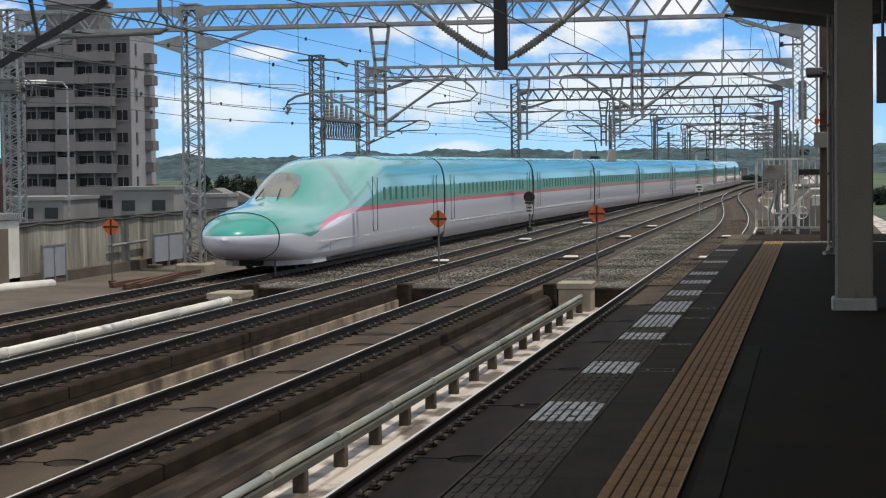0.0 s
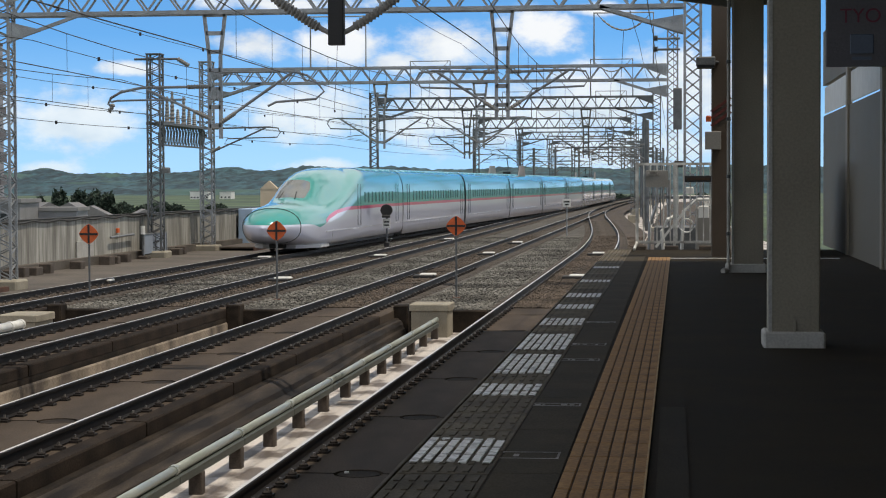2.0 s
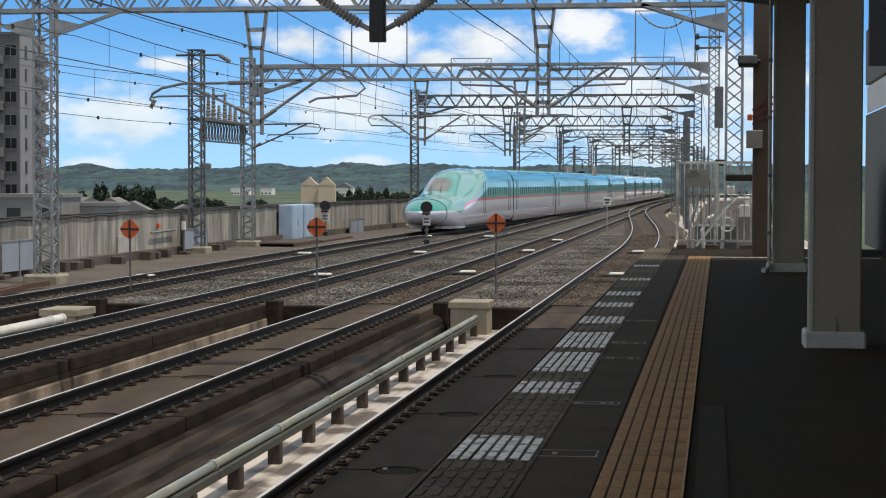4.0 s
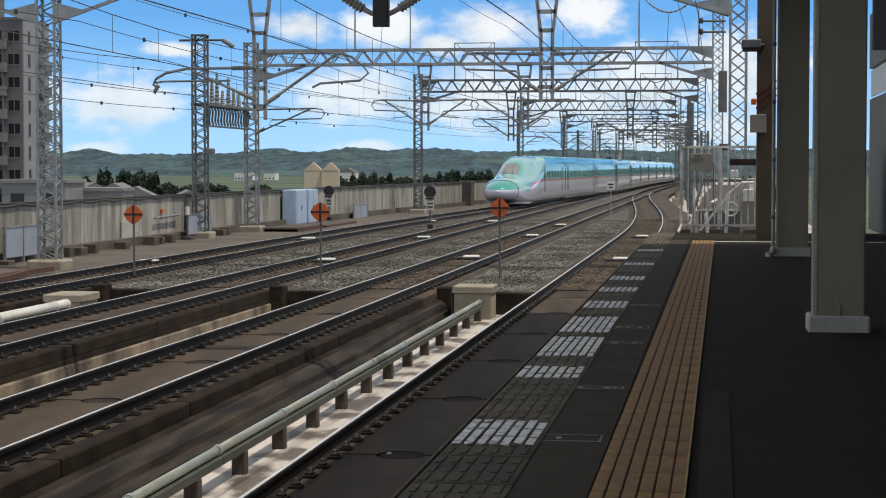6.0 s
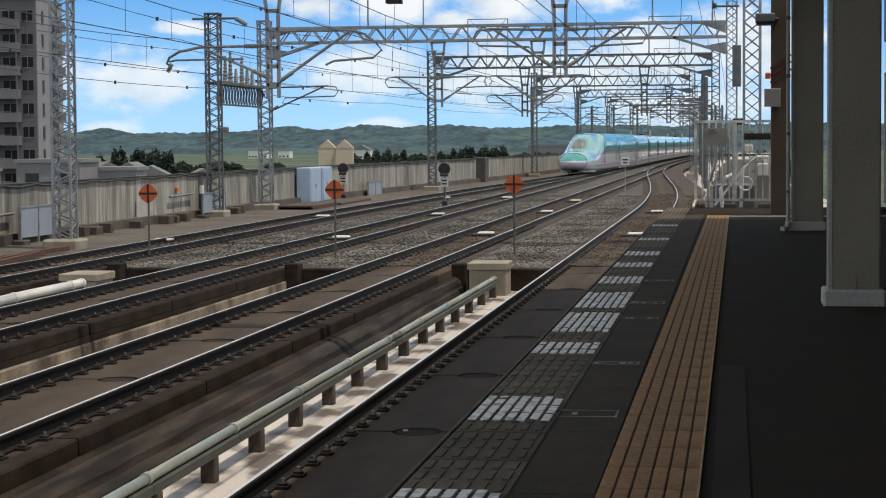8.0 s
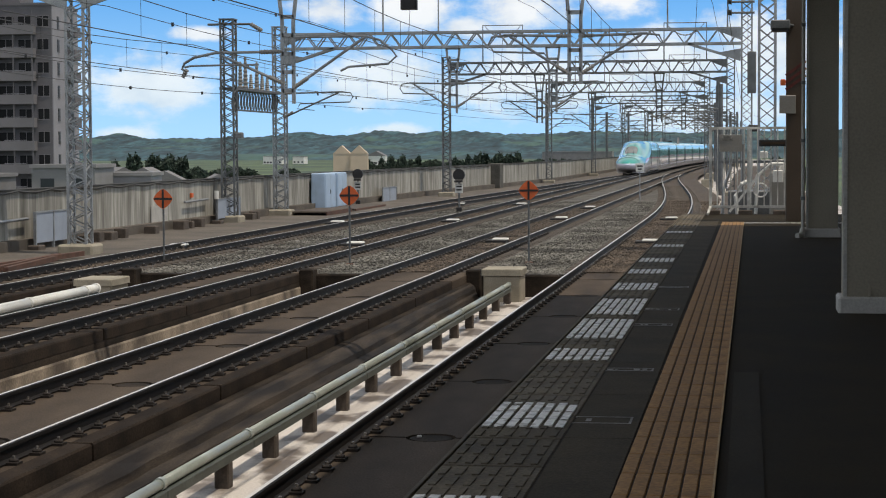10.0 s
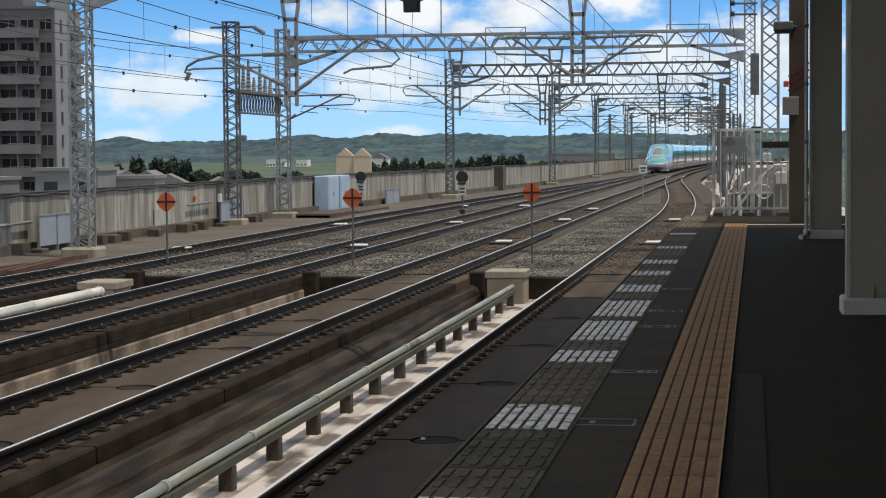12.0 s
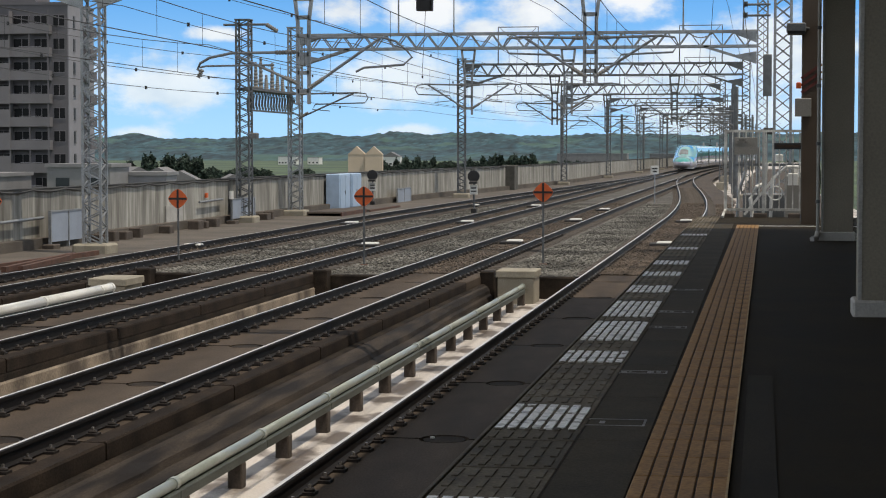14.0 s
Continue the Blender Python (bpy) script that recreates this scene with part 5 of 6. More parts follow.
part("sign_box", Mesh().box(-0.14, 0.20, -0.08, 0.0, 2.28, 2.66, c=0.01), M["steel"], bp, "pale grey switch box")
part("orange_lamp", Mesh().box(-0.12, -0.01, -0.06, 0.05, 2.87, 3.0, c=0.02), M["orange"], bp)
cm = thing("platform_camera", "grey boxed platform camera on an arm", "camera", pose(0.52, 42.3, 5.3))
part("housing", Mesh().box(-0.05, 0.35, -0.35, 0.25, 0, 0.17, c=0.02), M["galvd"], cm)
part("underside", Mesh().box(-0.03, 0.33, -0.33, 0.23, -0.06, 0.0), M["black"], cm)
part("arm", Mesh().tube([(0.33, 0.0, 0.08), (0.45, 0.3, 0.08)], 0.03, 8), M["galvd"], cm)


def build_fence():
    t = thing("end_fence", "white-painted steel fence closing the platform end", "fence")
    for x in (-0.86, 0.02, 0.91):
        part("post", Mesh().box(x - 0.035, x + 0.035, 46.9, 46.97, PLAT_Z, 3.3), M["fencep"], t)
    for z in (1.40, 3.24):
        part("rail", Mesh().box(-0.86, 0.91, 46.88, 46.94, z, z + 0.06), M["fencep"], t)
    for i in range(11):
        x = -0.70 + i * 0.155
        part("bar", Mesh().box(x - 0.014, x + 0.014, 46.86, 46.885, 1.43, 3.26), M["fencep"], t)
    for x in (-0.8, -0.05, 0.75):
        part("foot", Mesh().box(x - 0.16, x + 0.16, 46.75, 47.1, PLAT_Z - 0.01, PLAT_Z + 0.1, c=0.02), M["post_c"], t)
    part("return_rail", Mesh().bar((-0.86, 46.9, 1.42), (-0.90, 45.6, 1.30), 0.05), M["fencep"], t)
    n = thing("notice_board", "grey weathered notice board on the fence", "notice board")
    part("board", Mesh().box(-0.66, -0.12, 46.82, 46.855, 2.72, 3.12, c=0.005), M["steel"], n)
    part("faded_patch", Mesh().box(-0.62, -0.34, 46.81, 46.822, 2.98, 3.09), M["faded"], n)
    s = thing("dark_sign", "dark narrow sign board on the fence", "sign")
    part("board", Mesh().box(0.26, 0.92, 46.80, 46.84, 2.84, 2.99, c=0.005), M["black"], s)
    part("faded_bar", Mesh().box(0.32, 0.86, 46.79, 46.803, 2.885, 2.945), M["groove"], s)
    # pale machinery behind the fence
    k = thing("point_machine", "white pipes and grey boxes behind the fence", "machinery")
    part("pipe_loop", Mesh().tube([(-0.25, 50.5, 1.1), (-0.3, 50.5, 1.6), (-0.15, 50.5, 1.9), (0.05, 50.6, 2.0), (0.1, 50.6, 2.5)], 0.05, 8), M["white"], k)
    part("pipe_loop", Mesh().tube([(0.2, 51.0, 1.0), (0.25, 51.0, 2.1), (0.6, 51.0, 2.4), (0.9, 51.0, 2.4)], 0.045, 8), M["white"], k)
    part("cabinet_body", Mesh().box(-0.5, 0.9, 51.5, 52.5, DECK_Z, 1.7, c=0.03), M["galvd"], k)
    part("cabinet_body", Mesh().box(0.55, 1.0, 50.2, 50.9, DECK_Z, 2.2, c=0.03), M["steel"], k)
    part("hand_wheel", Mesh().tube([(0.32 + 0.17 * math.cos(a), 50.1, 1.75 + 0.17 * math.sin(a)) for a in (2 * math.pi * j / 20 for j in range(21))], 0.022, 6), M["white"], k)
    part("valve_stem", Mesh().bar((-0.45, 50.3, 1.2), (0.3, 50.3, 2.15), 0.06), M["white"], k)
    part("pipe_loop", Mesh().tube([(-0.62, 50.2, 1.0), (-0.6, 50.2, 1.75), (-0.42, 50.2, 2.3), (-0.42, 50.2, 2.7)], 0.04, 8), M["galv"], k)
    part("meter_box", Mesh().box(0.62, 0.88, 49.9, 50.1, 1.95, 2.25, c=0.02), M["white"], k)
    part("meter_box", Mesh().box(0.3, 0.5, 49.95, 50.1, 2.55, 2.72, c=0.02), M["white"], k)
    part("stand_frame", Mesh().bar((-0.7, 51.2, 1.3), (0.95, 51.2, 1.3), 0.07).bar((-0.7, 51.2, 2.45), (0.95, 51.2, 2.45), 0.07).bar((-0.1, 51.2, -0.3), (-0.1, 51.2, 2.9), 0.07), M["galvd"], k)


build_fence()


def build_hanging_sign():
    t = thing("hanging_sign", "grey hanging sign with maroon letters and train icon", "sign")
    part("panel", Mesh().box(1.42, 2.10, 18.9, 18.98, 3.90, 4.75, c=0.01), M["signp"], t, "grey-violet sign panel")
    cu = bpy.data.curves.new("letters", "FONT")
    cu.body, cu.size, cu.extrude = "TYO", 0.19, 0.003
    tmp = bpy.data.objects.new("letters", cu)
    me = bpy.data.meshes.new_from_object(tmp)
    bpy.data.objects.remove(tmp)
    me.materials.append(M["text"])
    ob = new("letters", me)
    ob.parent, ob.matrix_basis = t, pose(1.545, 18.893, 4.31, 90, 0, 0)
    part("train_icon", Mesh().box(1.64, 1.86, 18.885, 18.902, 4.02, 4.20, c=0.03), M["icon"], t)
    part("icon_base", Mesh().box(1.66, 1.84, 18.885, 18.902, 3.96, 3.99), M["icon"], t)
    for x in (1.5, 2.02):
        part("hanger_rod", Mesh().tube([(x, 18.94, 4.75), (x, 18.94, 6.4)], 0.02, 8), M["galvd"], t)


build_hanging_sign()


# ---- buildings beyond the parapet ----
def build_apartment():
    t = thing("apartment_block", "grey ten-storey apartment block with balconies", "building", pose(-86.8, 240, -9, 0, 0, 4.0))
    W, D, ST, NF = 17.6, 12.0, 2.92, 10
    H = ST * NF + 1.0
    part("wall", Mesh().box(-W, 0, 0, D, 0, H), M["flat1"], t)
    # paler than the front: the sun on this side is painted into the tile
    part("side_wall", Mesh().box(0, 0.12, 0.05, D, 0, H - 0.05), M["flat2"], t, "tiled side wall with sunlight put into its paler colour")
    part("roof_parapet", Mesh().box(-W - 0.15, 0.15, -0.15, D + 0.15, H, H + 0.35), M["flat1"], t)
    ph = part("penthouse", Mesh().box(-11.8, -4.6, 2.0, 8.0, H, H + 4.4), M["flat1"], t, "grey roof machine room")
    part("rim", Mesh().box(-12.0, -4.4, 1.8, 8.2, H + 4.0, H + 4.6), M["flat2"], ph)
    win = {}
    def window(w, h):
        if (w, h) not in win:
            win[(w, h)] = (Mesh().box(-w / 2, w / 2, -0.03, 0.02, 0, h).data("window", M["dimglass"]), Mesh().box(-w / 2 - 0.08, w / 2 + 0.08, -0.06, 0.0, -0.1, 0.0).box(-0.04, 0.04, -0.06, 0.0, 0, h).box(-w / 2 - 0.08, w / 2 + 0.08, -0.06, 0.0, h, h + 0.08).data("window_frame", M["balc"]))
        return win[(w, h)]
    par = Mesh().box(-14.6, -2.0, -1.35, -1.2, -0.15, 1.05).box(-14.6, -2.0, -1.2, 0.0, -0.15, 0.0).box(-14.6, -14.45, -1.2, 0, 0, 1.05).box(-2.15, -2.0, -1.2, 0, 0, 1.05).data("balcony", M["balc"])
    mid = Mesh().box(-9.7, -7.1, -1.5, -1.352, -0.2, 2.0).box(-9.7, -9.55, -1.3, 0, 0, 2.75).box(-7.25, -7.1, -1.3, 0, 0, 2.75).data("balcony_screen", M["balc"])
    post = Mesh().box(-0.08, 0.08, -1.34, -1.2, 1.05, 2.77).data("balcony_post", M["flat1"])
    rail = Mesh().box(-1.4, 1.4, -1.31, -1.25, 1.12, 1.18).data("balcony_rail", M["flat2"])
    for f in range(NF):
        z = f * ST + 0.4
        part("balcony", par, M["balc"], t, m=pose(0, 0, z))
        part("balcony_screen", mid, M["balc"], t, m=pose(0, 0, z))
        for x in (-12.2, -4.6, -14.4, -2.2):
            part("balcony_post", post, M["flat1"], t, m=pose(x, 0, z))
        for x in (-12.0, -4.5):
            part("balcony_rail", rail, M["flat2"], t, m=pose(x, 0, z))
        for x, w, h, dz in ((-16.0, 1.5, 1.3, 0.9), (-13.4, 1.9, 2.1, 0.05), (-11.0, 2.1, 2.1, 0.05), (-8.4, 2.3, 0.9, 1.3), (-5.9, 2.1, 2.1, 0.05), (-3.4, 1.7, 2.1, 0.05), (-1.1, 1.4, 1.3, 0.9)):
            g, fr = window(w, h)
            wo = part("window", g, M["dimglass"], t, m=pose(x, -0.01, z + dz))
            part("window_frame", fr, M["balc"], wo)
        for y, w, h, dz in ((2.6, 0.9, 1.5, 0.7),):
            g, fr = window(w, h)
            wo = part("window", g, M["dimglass"], t, m=pose(0.14, y, z + dz) @ pose(0, 0, 0, 0, 0, 90))
            part("window_frame", fr, M["balc"], wo)
        part("side_balcony", Mesh().box(0.12, 1.2, 6.5, 9.5, z - 0.1, z + 1.2) if f == 0 else bpy.data.meshes["side_balcony"], M["flat1"], t, m=pose(0, 0, 0) if f == 0 else pose(0, 0, f * ST))


build_apartment()


def low_building(x, y, w, d, h, turn, material, label, floors=2, roof="flat"):
    t = thing("town_building", label, "building", pose(x, y, -9, 0, 0, turn), "town buildings")
    part("wall", Mesh().box(0, w, 0, d, 0, h), material, t)
    if roof == "flat":
        part("roof", Mesh().box(-0.2, w + 0.2, -0.2, d + 0.2, h, h + 0.4), M["town"], t)
    else:
        part("roof", Mesh().add([(-0.4, -0.4, h), (w + 0.4, -0.4, h), (w + 0.4, d + 0.4, h), (-0.4, d + 0.4, h), (w / 2, -0.4, h + w * 0.28), (w / 2, d + 0.4, h + w * 0.28)], [(0, 1, 4), (2, 3, 5), (1, 2, 5, 4), (3, 0, 4, 5), (0, 3, 2, 1)]), material if roof == "same" else M["roofing"], t)
    n = max(int(w / 2.6), 1)
    data = Mesh().box(-0.75, 0.75, -0.05, 0.02, 0, 1.2).data("window", M["glass"])
    for f in range(floors):
        for i in range(n):
            part("window", data, M["glass"], t, m=pose(w * (i + 0.5) / n, -0.01, 1.0 + f * h / floors))


for x, y, w, d, h, turn, mt, lab, fl, rf in (
        (-95, 200, 14, 14, 9.0, 5, M["town"], "long grey office building behind the parapet", 3, "flat"),
        (-77, 206, 7, 9, 10.0, 5, M["town"], "low pale grey concrete building", 3, "flat"),
        (-71.5, 215, 5, 8, 9.0, 8, M["flat2"], "low flat-roofed grey building", 2, "flat"),
        (-120, 190, 30, 16, 8.6, 0, M["flat1"], "long dark low building with vents", 2, "flat"),
        (-407, 1640, 16, 20, 6.5, 0, M["white"], "distant long white factory building", 1, "flat"), (-386, 1660, 10, 14, 6, 0, M["white"], "distant group of white houses", 1, "flat"),
        (-103, 330, 7, 8, 6.4, 12, M["town"], "grey-roofed house below the viaduct", 2, "gable"), (-95, 338, 6, 8, 6.0, 20, M["flat2"], "pale small house below the viaduct", 2, "gable"),
        (-112, 345, 8, 8, 6.6, 5, M["town"], "grey-roofed house below the viaduct", 2, "gable"), (-86, 330, 6, 7, 5.8, 10, M["cream"], "cream small house below the viaduct", 2, "gable"), (-120, 360, 7, 8, 6.8, 30, M["flat2"], "pale small house below the viaduct", 2, "gable"),
        (-290, 1500, 14, 10, 7, 0, M["white"], "distant white farmhouse in fields", 1, "gable"), (-175, 1700, 60, 25, 9, 0, M["town"], "distant pale warehouse in fields", 1, "flat"), (-90, 1600, 40, 18, 9, 0, M["town"], "distant pale warehouse in fields", 1, "flat")):
    low_building(x, y, w, d, h, turn, mt, lab, fl, rf)
for x in (-54.9, -52.55):
    t = thing("cream_silo_house", "tall cream gabled tower house", "building", pose(x, 260, -9, 0, 0, 8), "cream towers")
    part("wall", Mesh().box(0, 2.3, 0, 2.6, 0, 11.3), M["cream"], t)
    part("gable_roof", Mesh().add([(-0.05, -0.05, 11.3), (2.35, -0.05, 11.3), (2.35, 2.65, 11.3), (-0.05, 2.65, 11.3), (1.15, -0.05, 12.4), (1.15, 2.65, 12.4)], [(0, 1, 4), (2, 3, 5), (1, 2, 5, 4), (3, 0, 4, 5), (0, 3, 2, 1)]), M["cream"], t)


def build_water_tank():
    t = thing("water_tank", "cream water tank on white lattice legs", "water tank", pose(-55.8, 120, 0))
    part("tank", Mesh().tube([(0, 0, 1.75), (0, 0, 3.2), (0, 0, 3.3)], 0.55, 20, radii=[0.58, 0.56, 0.4]), M["cream"], t)
    for sx in (-1, 1):
        for sy in (-1, 1):
            part("leg", Mesh().bar((sx * 1.1, sy * 1.1, -9), (sx * 0.55, sy * 0.55, 1.75), 0.12), M["white"], t)
    b = Mesh()
    for i in range(8):
        za, zb = -9 + i * 1.34, -9 + (i + 1) * 1.34
        ra, rb = 1.1 - 0.55 * i / 8, 1.1 - 0.55 * (i + 1) / 8
        for s in (-1, 1):
            b.bar((-ra, s * ra, za), (rb, s * rb, zb), 0.07).bar((ra, s * ra, za), (-rb, s * rb, zb), 0.07)
            b.bar((s * ra, -ra, za), (s * rb, rb, zb), 0.07)
    tagged(part("bracing", b, M["white"], t), kind="stuff")
    c = thing("chimney", "rusty brown steel chimney", "chimney", pose(-53.4, 120, 0))
    part("stack", Mesh().tube([(0, 0, -9), (0, 0, 3.7)], 0.36, 14), M["rust"], c)


build_water_tank()


# ---- trees ----
def crown_mesh(seed, conifer):
    rng = np.random.default_rng(seed)
    m = Mesh()
    for k in range(1500):
        if conifer:
            u = rng.random() ** 0.8
            r = (1 - u) * 2.7 * (0.55 + 0.5 * rng.random()) + 0.1
            z = 0.5 + u * 8.5
        else:
            u = rng.random()
            r = math.sqrt(max(1 - (2 * u - 1) ** 2, 0)) * 4.0 * (0.5 + 0.55 * rng.random()) * (1 + 0.25 * math.sin(seed + u * 9))
            z = 0.6 + u * 6.8
        a = rng.random() * 6.283
        c = Vector((r * math.cos(a), r * math.sin(a), z + 0.3 * rng.standard_normal()))
        s = 0.2 + 0.3 * rng.random()
        p = [c + Vector(rng.standard_normal(3)) * s for _ in range(3)]
        q = c + Vector(rng.standard_normal(3)) * s
        m.add([p[0], p[1], p[2], q], [(0, 1, 2), (0, 2, 3)])
    return m


def build_trees():
    kinds = []
    for i in range(4):
        con = i < 2
        t = thing("conifer_tree" if con else "broadleaf_tree", "dark green conifer in a far grove" if con else "green leafy tree in a far grove", "tree", pose(-100 - 5 * i, 600, -9), "far trees")
        part("trunk", Mesh().tube([(0, 0, 0), (0.05, 0, 3), (0, 0.1, 7.5)], 0.2, 7, radii=[0.26, 0.18, 0.05]), M["trunk"], t)
        l = Mesh()
        for k in range(5):
            a = k * 1.3
            l.tube([(0, 0, 2.2 + k * 0.8), (1.3 * math.cos(a), 1.3 * math.sin(a), 3.0 + k * 0.9)], 0.06, 5)
        part("limbs", l, M["trunk"], t)
        part("crown", crown_mesh(11 + i, con), M["leaf"], t)
        kinds.append(t)
    rng = random.Random(4)
    spots = []
    for x0, x1, y, n, con, s in ((-120, -94, 600, 18, 0, 1.02), (-92, -70, 620, 16, 0, 1.12), (-163, -146, 500, 14, 0, 1.15), (-186, -166, 520, 10, 1, 1.1), (-146, -138, 505, 4, 1, 0.85), (-215, -160, 700, 13, 1, 0.75), (-205, -170, 560, 12, 1, 0.8), (-130, -120, 700, 5, 1, 0.8), (-60, -30, 800, 14, 1, 1.0),
                                 (-180, -60, 950, 26, 1, 0.9), (-60, 20, 1050, 14, 1, 0.9), (-30, 30, 560, 12, 1, 0.95), (-70, -20, 420, 8, 1, 0.7)):
        for _ in range(int(n * 1.7)):
            spots.append((rng.uniform(x0, x1), y + rng.uniform(-12, 12), rng.choice((0, 1) if not con else (2, 3)), s * 0.84 * rng.uniform(0.75, 1.15)))
    for x, y, k, s in spots:
        kinds[k].scale = (s, s, s)
        copy_thing(kinds[k], pose(x, y, -9, 0, 0, rng.uniform(0, 360)))
    for t in kinds:
        t.scale = (1, 1, 1)


build_trees()


for x, y, s in ((-2.3, 24.6, 0.05), (-2.55, 21.4, 0.04), (-1.9, 27.2, 0.035), (-3.4, 20.2, 0.03)):
    tagged(part("paper_scrap", Mesh().box(x, x + s * 1.6, y, y + s, -0.185, -0.165, c=0.004), M["white"]), "small white scrap of litter on the slab", "litter", group="litter scraps")


# ---- train ----
def train_paint():
    """White below, teal above, a pink line between; the line follows the nose."""
    m = mat("train_paint", (0.5, 0.5, 0.5), 0.12, var=0.04, bump=0, coat=1.0)
    nt = m.node_tree
    N, L = nt.nodes.new, nt.links.new
    b = nt.nodes["Principled BSDF"]
    for l in list(b.inputs["Roughness"].links) + list(b.inputs["Base Color"].links):
        nt.links.remove(l)
    b.inputs["Roughness"].default_value = 0.3
    b.inputs["Coat Roughness"].default_value = 0.06
    b.inputs["Coat IOR"].default_value = 1.7
    tc, sep = N("ShaderNodeTexCoord"), N("ShaderNodeSeparateXYZ")
    L(tc.outputs["Object"], sep.inputs[0])
    line = N("ShaderNodeValToRGB")
    e = line.color_ramp.elements
    # height of the paint line (in units of 4 m) by distance from the tip (in units of 20 m)
    stops = ((0.0, 1.2), (0.12, 1.2), (0.17, 1.15), (0.215, 1.03), (0.25, 1.12), (0.31, 1.38), (0.39, 1.58), (0.5, 1.70), (1.0, 1.72))
    e[0].position, e[0].color = stops[0][0], [stops[0][1] / 4] * 3 + [1]
    e[1].position, e[1].color = stops[-1][0], [stops[-1][1] / 4] * 3 + [1]
    for p, v in stops[1:-1]:
        el = e.new(p)
        el.color = [v / 4] * 3 + [1]
    def math_node(op, a, bb):
        n = N("ShaderNodeMath")
        n.operation = op
        for i, v in enumerate((a, bb)):
            if isinstance(v, (int, float)):
                n.inputs[i].default_value = v
            else:
                L(v, n.inputs[i])
        return n.outputs[0]
    s = math_node("DIVIDE", sep.outputs["Y"], 20.0)
    L(s, line.inputs["Fac"])
    d = math_node("SUBTRACT", sep.outputs["Z"], math_node("MULTIPLY", line.outputs["Color"], 4.0))
    is_teal = math_node("GREATER_THAN", d, 0.0)
    is_pink = math_node("MULTIPLY", math_node("MULTIPLY", math_node("GREATER_THAN", d, -0.02), math_node("LESS_THAN", d, 0.13)), math_node("GREATER_THAN", sep.outputs["Y"], 5.4))
    m1, m2 = N("ShaderNodeMix"), N("ShaderNodeMix")
    m1.data_type = m2.data_type = "RGBA"
    m1.inputs["A"].default_value, m1.inputs["B"].default_value = (0.72, 0.75, 0.91, 1), (0.006, 0.33, 0.30, 1)
    m2.inputs["B"].default_value = (0.80, 0.05, 0.20, 1)
    L(is_teal, m1.inputs["Factor"])
    L(m1.outputs["Result"], m2.inputs["A"])
    L(is_pink, m2.inputs["Factor"])
    L(m2.outputs["Result"], b.inputs["Base Color"])
    return m


PAINT = train_paint()
SKIRT = mat("train_skirt", (0.62, 0.63, 0.66), 0.25, var=0.1, scale=1.5, bump=0.02)
ROOFM = mat("train_roof", (0.10, 0.42, 0.50), 0.25, var=0.1, scale=1.0, bump=0.02)
SEAM = mat("train_seam", (0.05, 0.07, 0.075), 0.6, bump=0)
PANE = mat("train_pane", (0.008, 0.13, 0.12), 0.05, var=0.1, bump=0, coat=0.5)
# pale grey glass: reflection and light interior are put into the base colour
SCREEN = mat("cab_glass_pale_sheen", (0.22, 0.235, 0.23), 0.06, var=0.3, scale=0.8, bump=0, coat=0.8)
HALF_W, ROOF_Z = 1.67, 3.62


def body_section(w, zt, zm, zb, n=4.5, tuck=0.12, count=18):
    """Half-outline points from the bottom edge up over the roof to the other bottom edge, as (x, z)."""
    pts = [(w - tuck, zb), (w - tuck * 0.3, zb + (zm - zb) * 0.35)]
    up = []
    for i in range(count + 1):
        a = math.pi / 2 * i / count
        up.append((w * max(math.cos(a), 0.0) ** (2 / n), zm + (zt - zm) * math.sin(a) ** (2 / n)))
    pts += up
    return pts + [(-x, z) for x, z in reversed(pts[:-1])]


def lerp_table(table, s):
    """Monotone cubic between the rows of a table."""
    k = 0
    while k < len(table) - 2 and s > table[k + 1][0]:
        k += 1
    def slope(i, c):
        if i <= 0 or i >= len(table) - 1:
            return 0.0
        a = (table[i][c] - table[i - 1][c]) / (table[i][0] - table[i - 1][0])
        b = (table[i + 1][c] - table[i][c]) / (table[i + 1][0] - table[i][0])
        return 0.0 if a * b <= 0 else 2 * a * b / (a + b)
    h = table[k + 1][0] - table[k][0]
    u = min(max((s - table[k][0]) / h, 0), 1)
    out = []
    for c in range(1, len(table[0])):
        p, q, m0, m1 = table[k][c], table[k + 1][c], slope(k, c) * h, slope(k + 1, c) * h
        out.append((2 * u ** 3 - 3 * u * u + 1) * p + (u ** 3 - 2 * u * u + u) * m0 + (3 * u * u - 2 * u ** 3) * q + (u ** 3 - u * u) * m1)
    return out


# distance from tip: half width, hood height, cab-roof height, cab-roof half width, level of greatest width, bottom
NOSE = [(0.0, 0.004, 1.084, 0.90, 0.80, 1.08, 1.076), (0.12, 0.36, 1.30, 0.90, 0.80, 1.08, 0.84), (0.4, 0.66, 1.46, 0.92, 0.80, 1.09, 0.66), (1.0, 0.98, 1.68, 1.00, 0.80, 1.10, 0.50), (2.2, 1.30, 1.92, 1.30, 0.82, 1.10, 0.38),
        (3.6, 1.47, 2.05, 1.75, 0.86, 1.10, 0.30), (5.0, 1.56, 2.12, 2.24, 0.94, 1.12, 0.25), (6.4, 1.61, 2.18, 2.80, 1.02, 1.15, 0.22), (7.8, 1.64, 2.32, 3.22, 1.10, 1.2, 0.2), (9.5, 1.66, 2.60, 3.47, 1.20, 1.3, 0.2), (11.5, 1.67, 3.00, 3.58, 1.32, 1.4, 0.2),
        (13.5, 1.67, 3.40, 3.62, 1.45, 1.5, 0.2), (15.5, 1.67, 3.62, 3.62, 1.5, 1.55, 0.2), (26.4, 1.67, 3.62, 3.62, 1.5, 1.55, 0.2)]


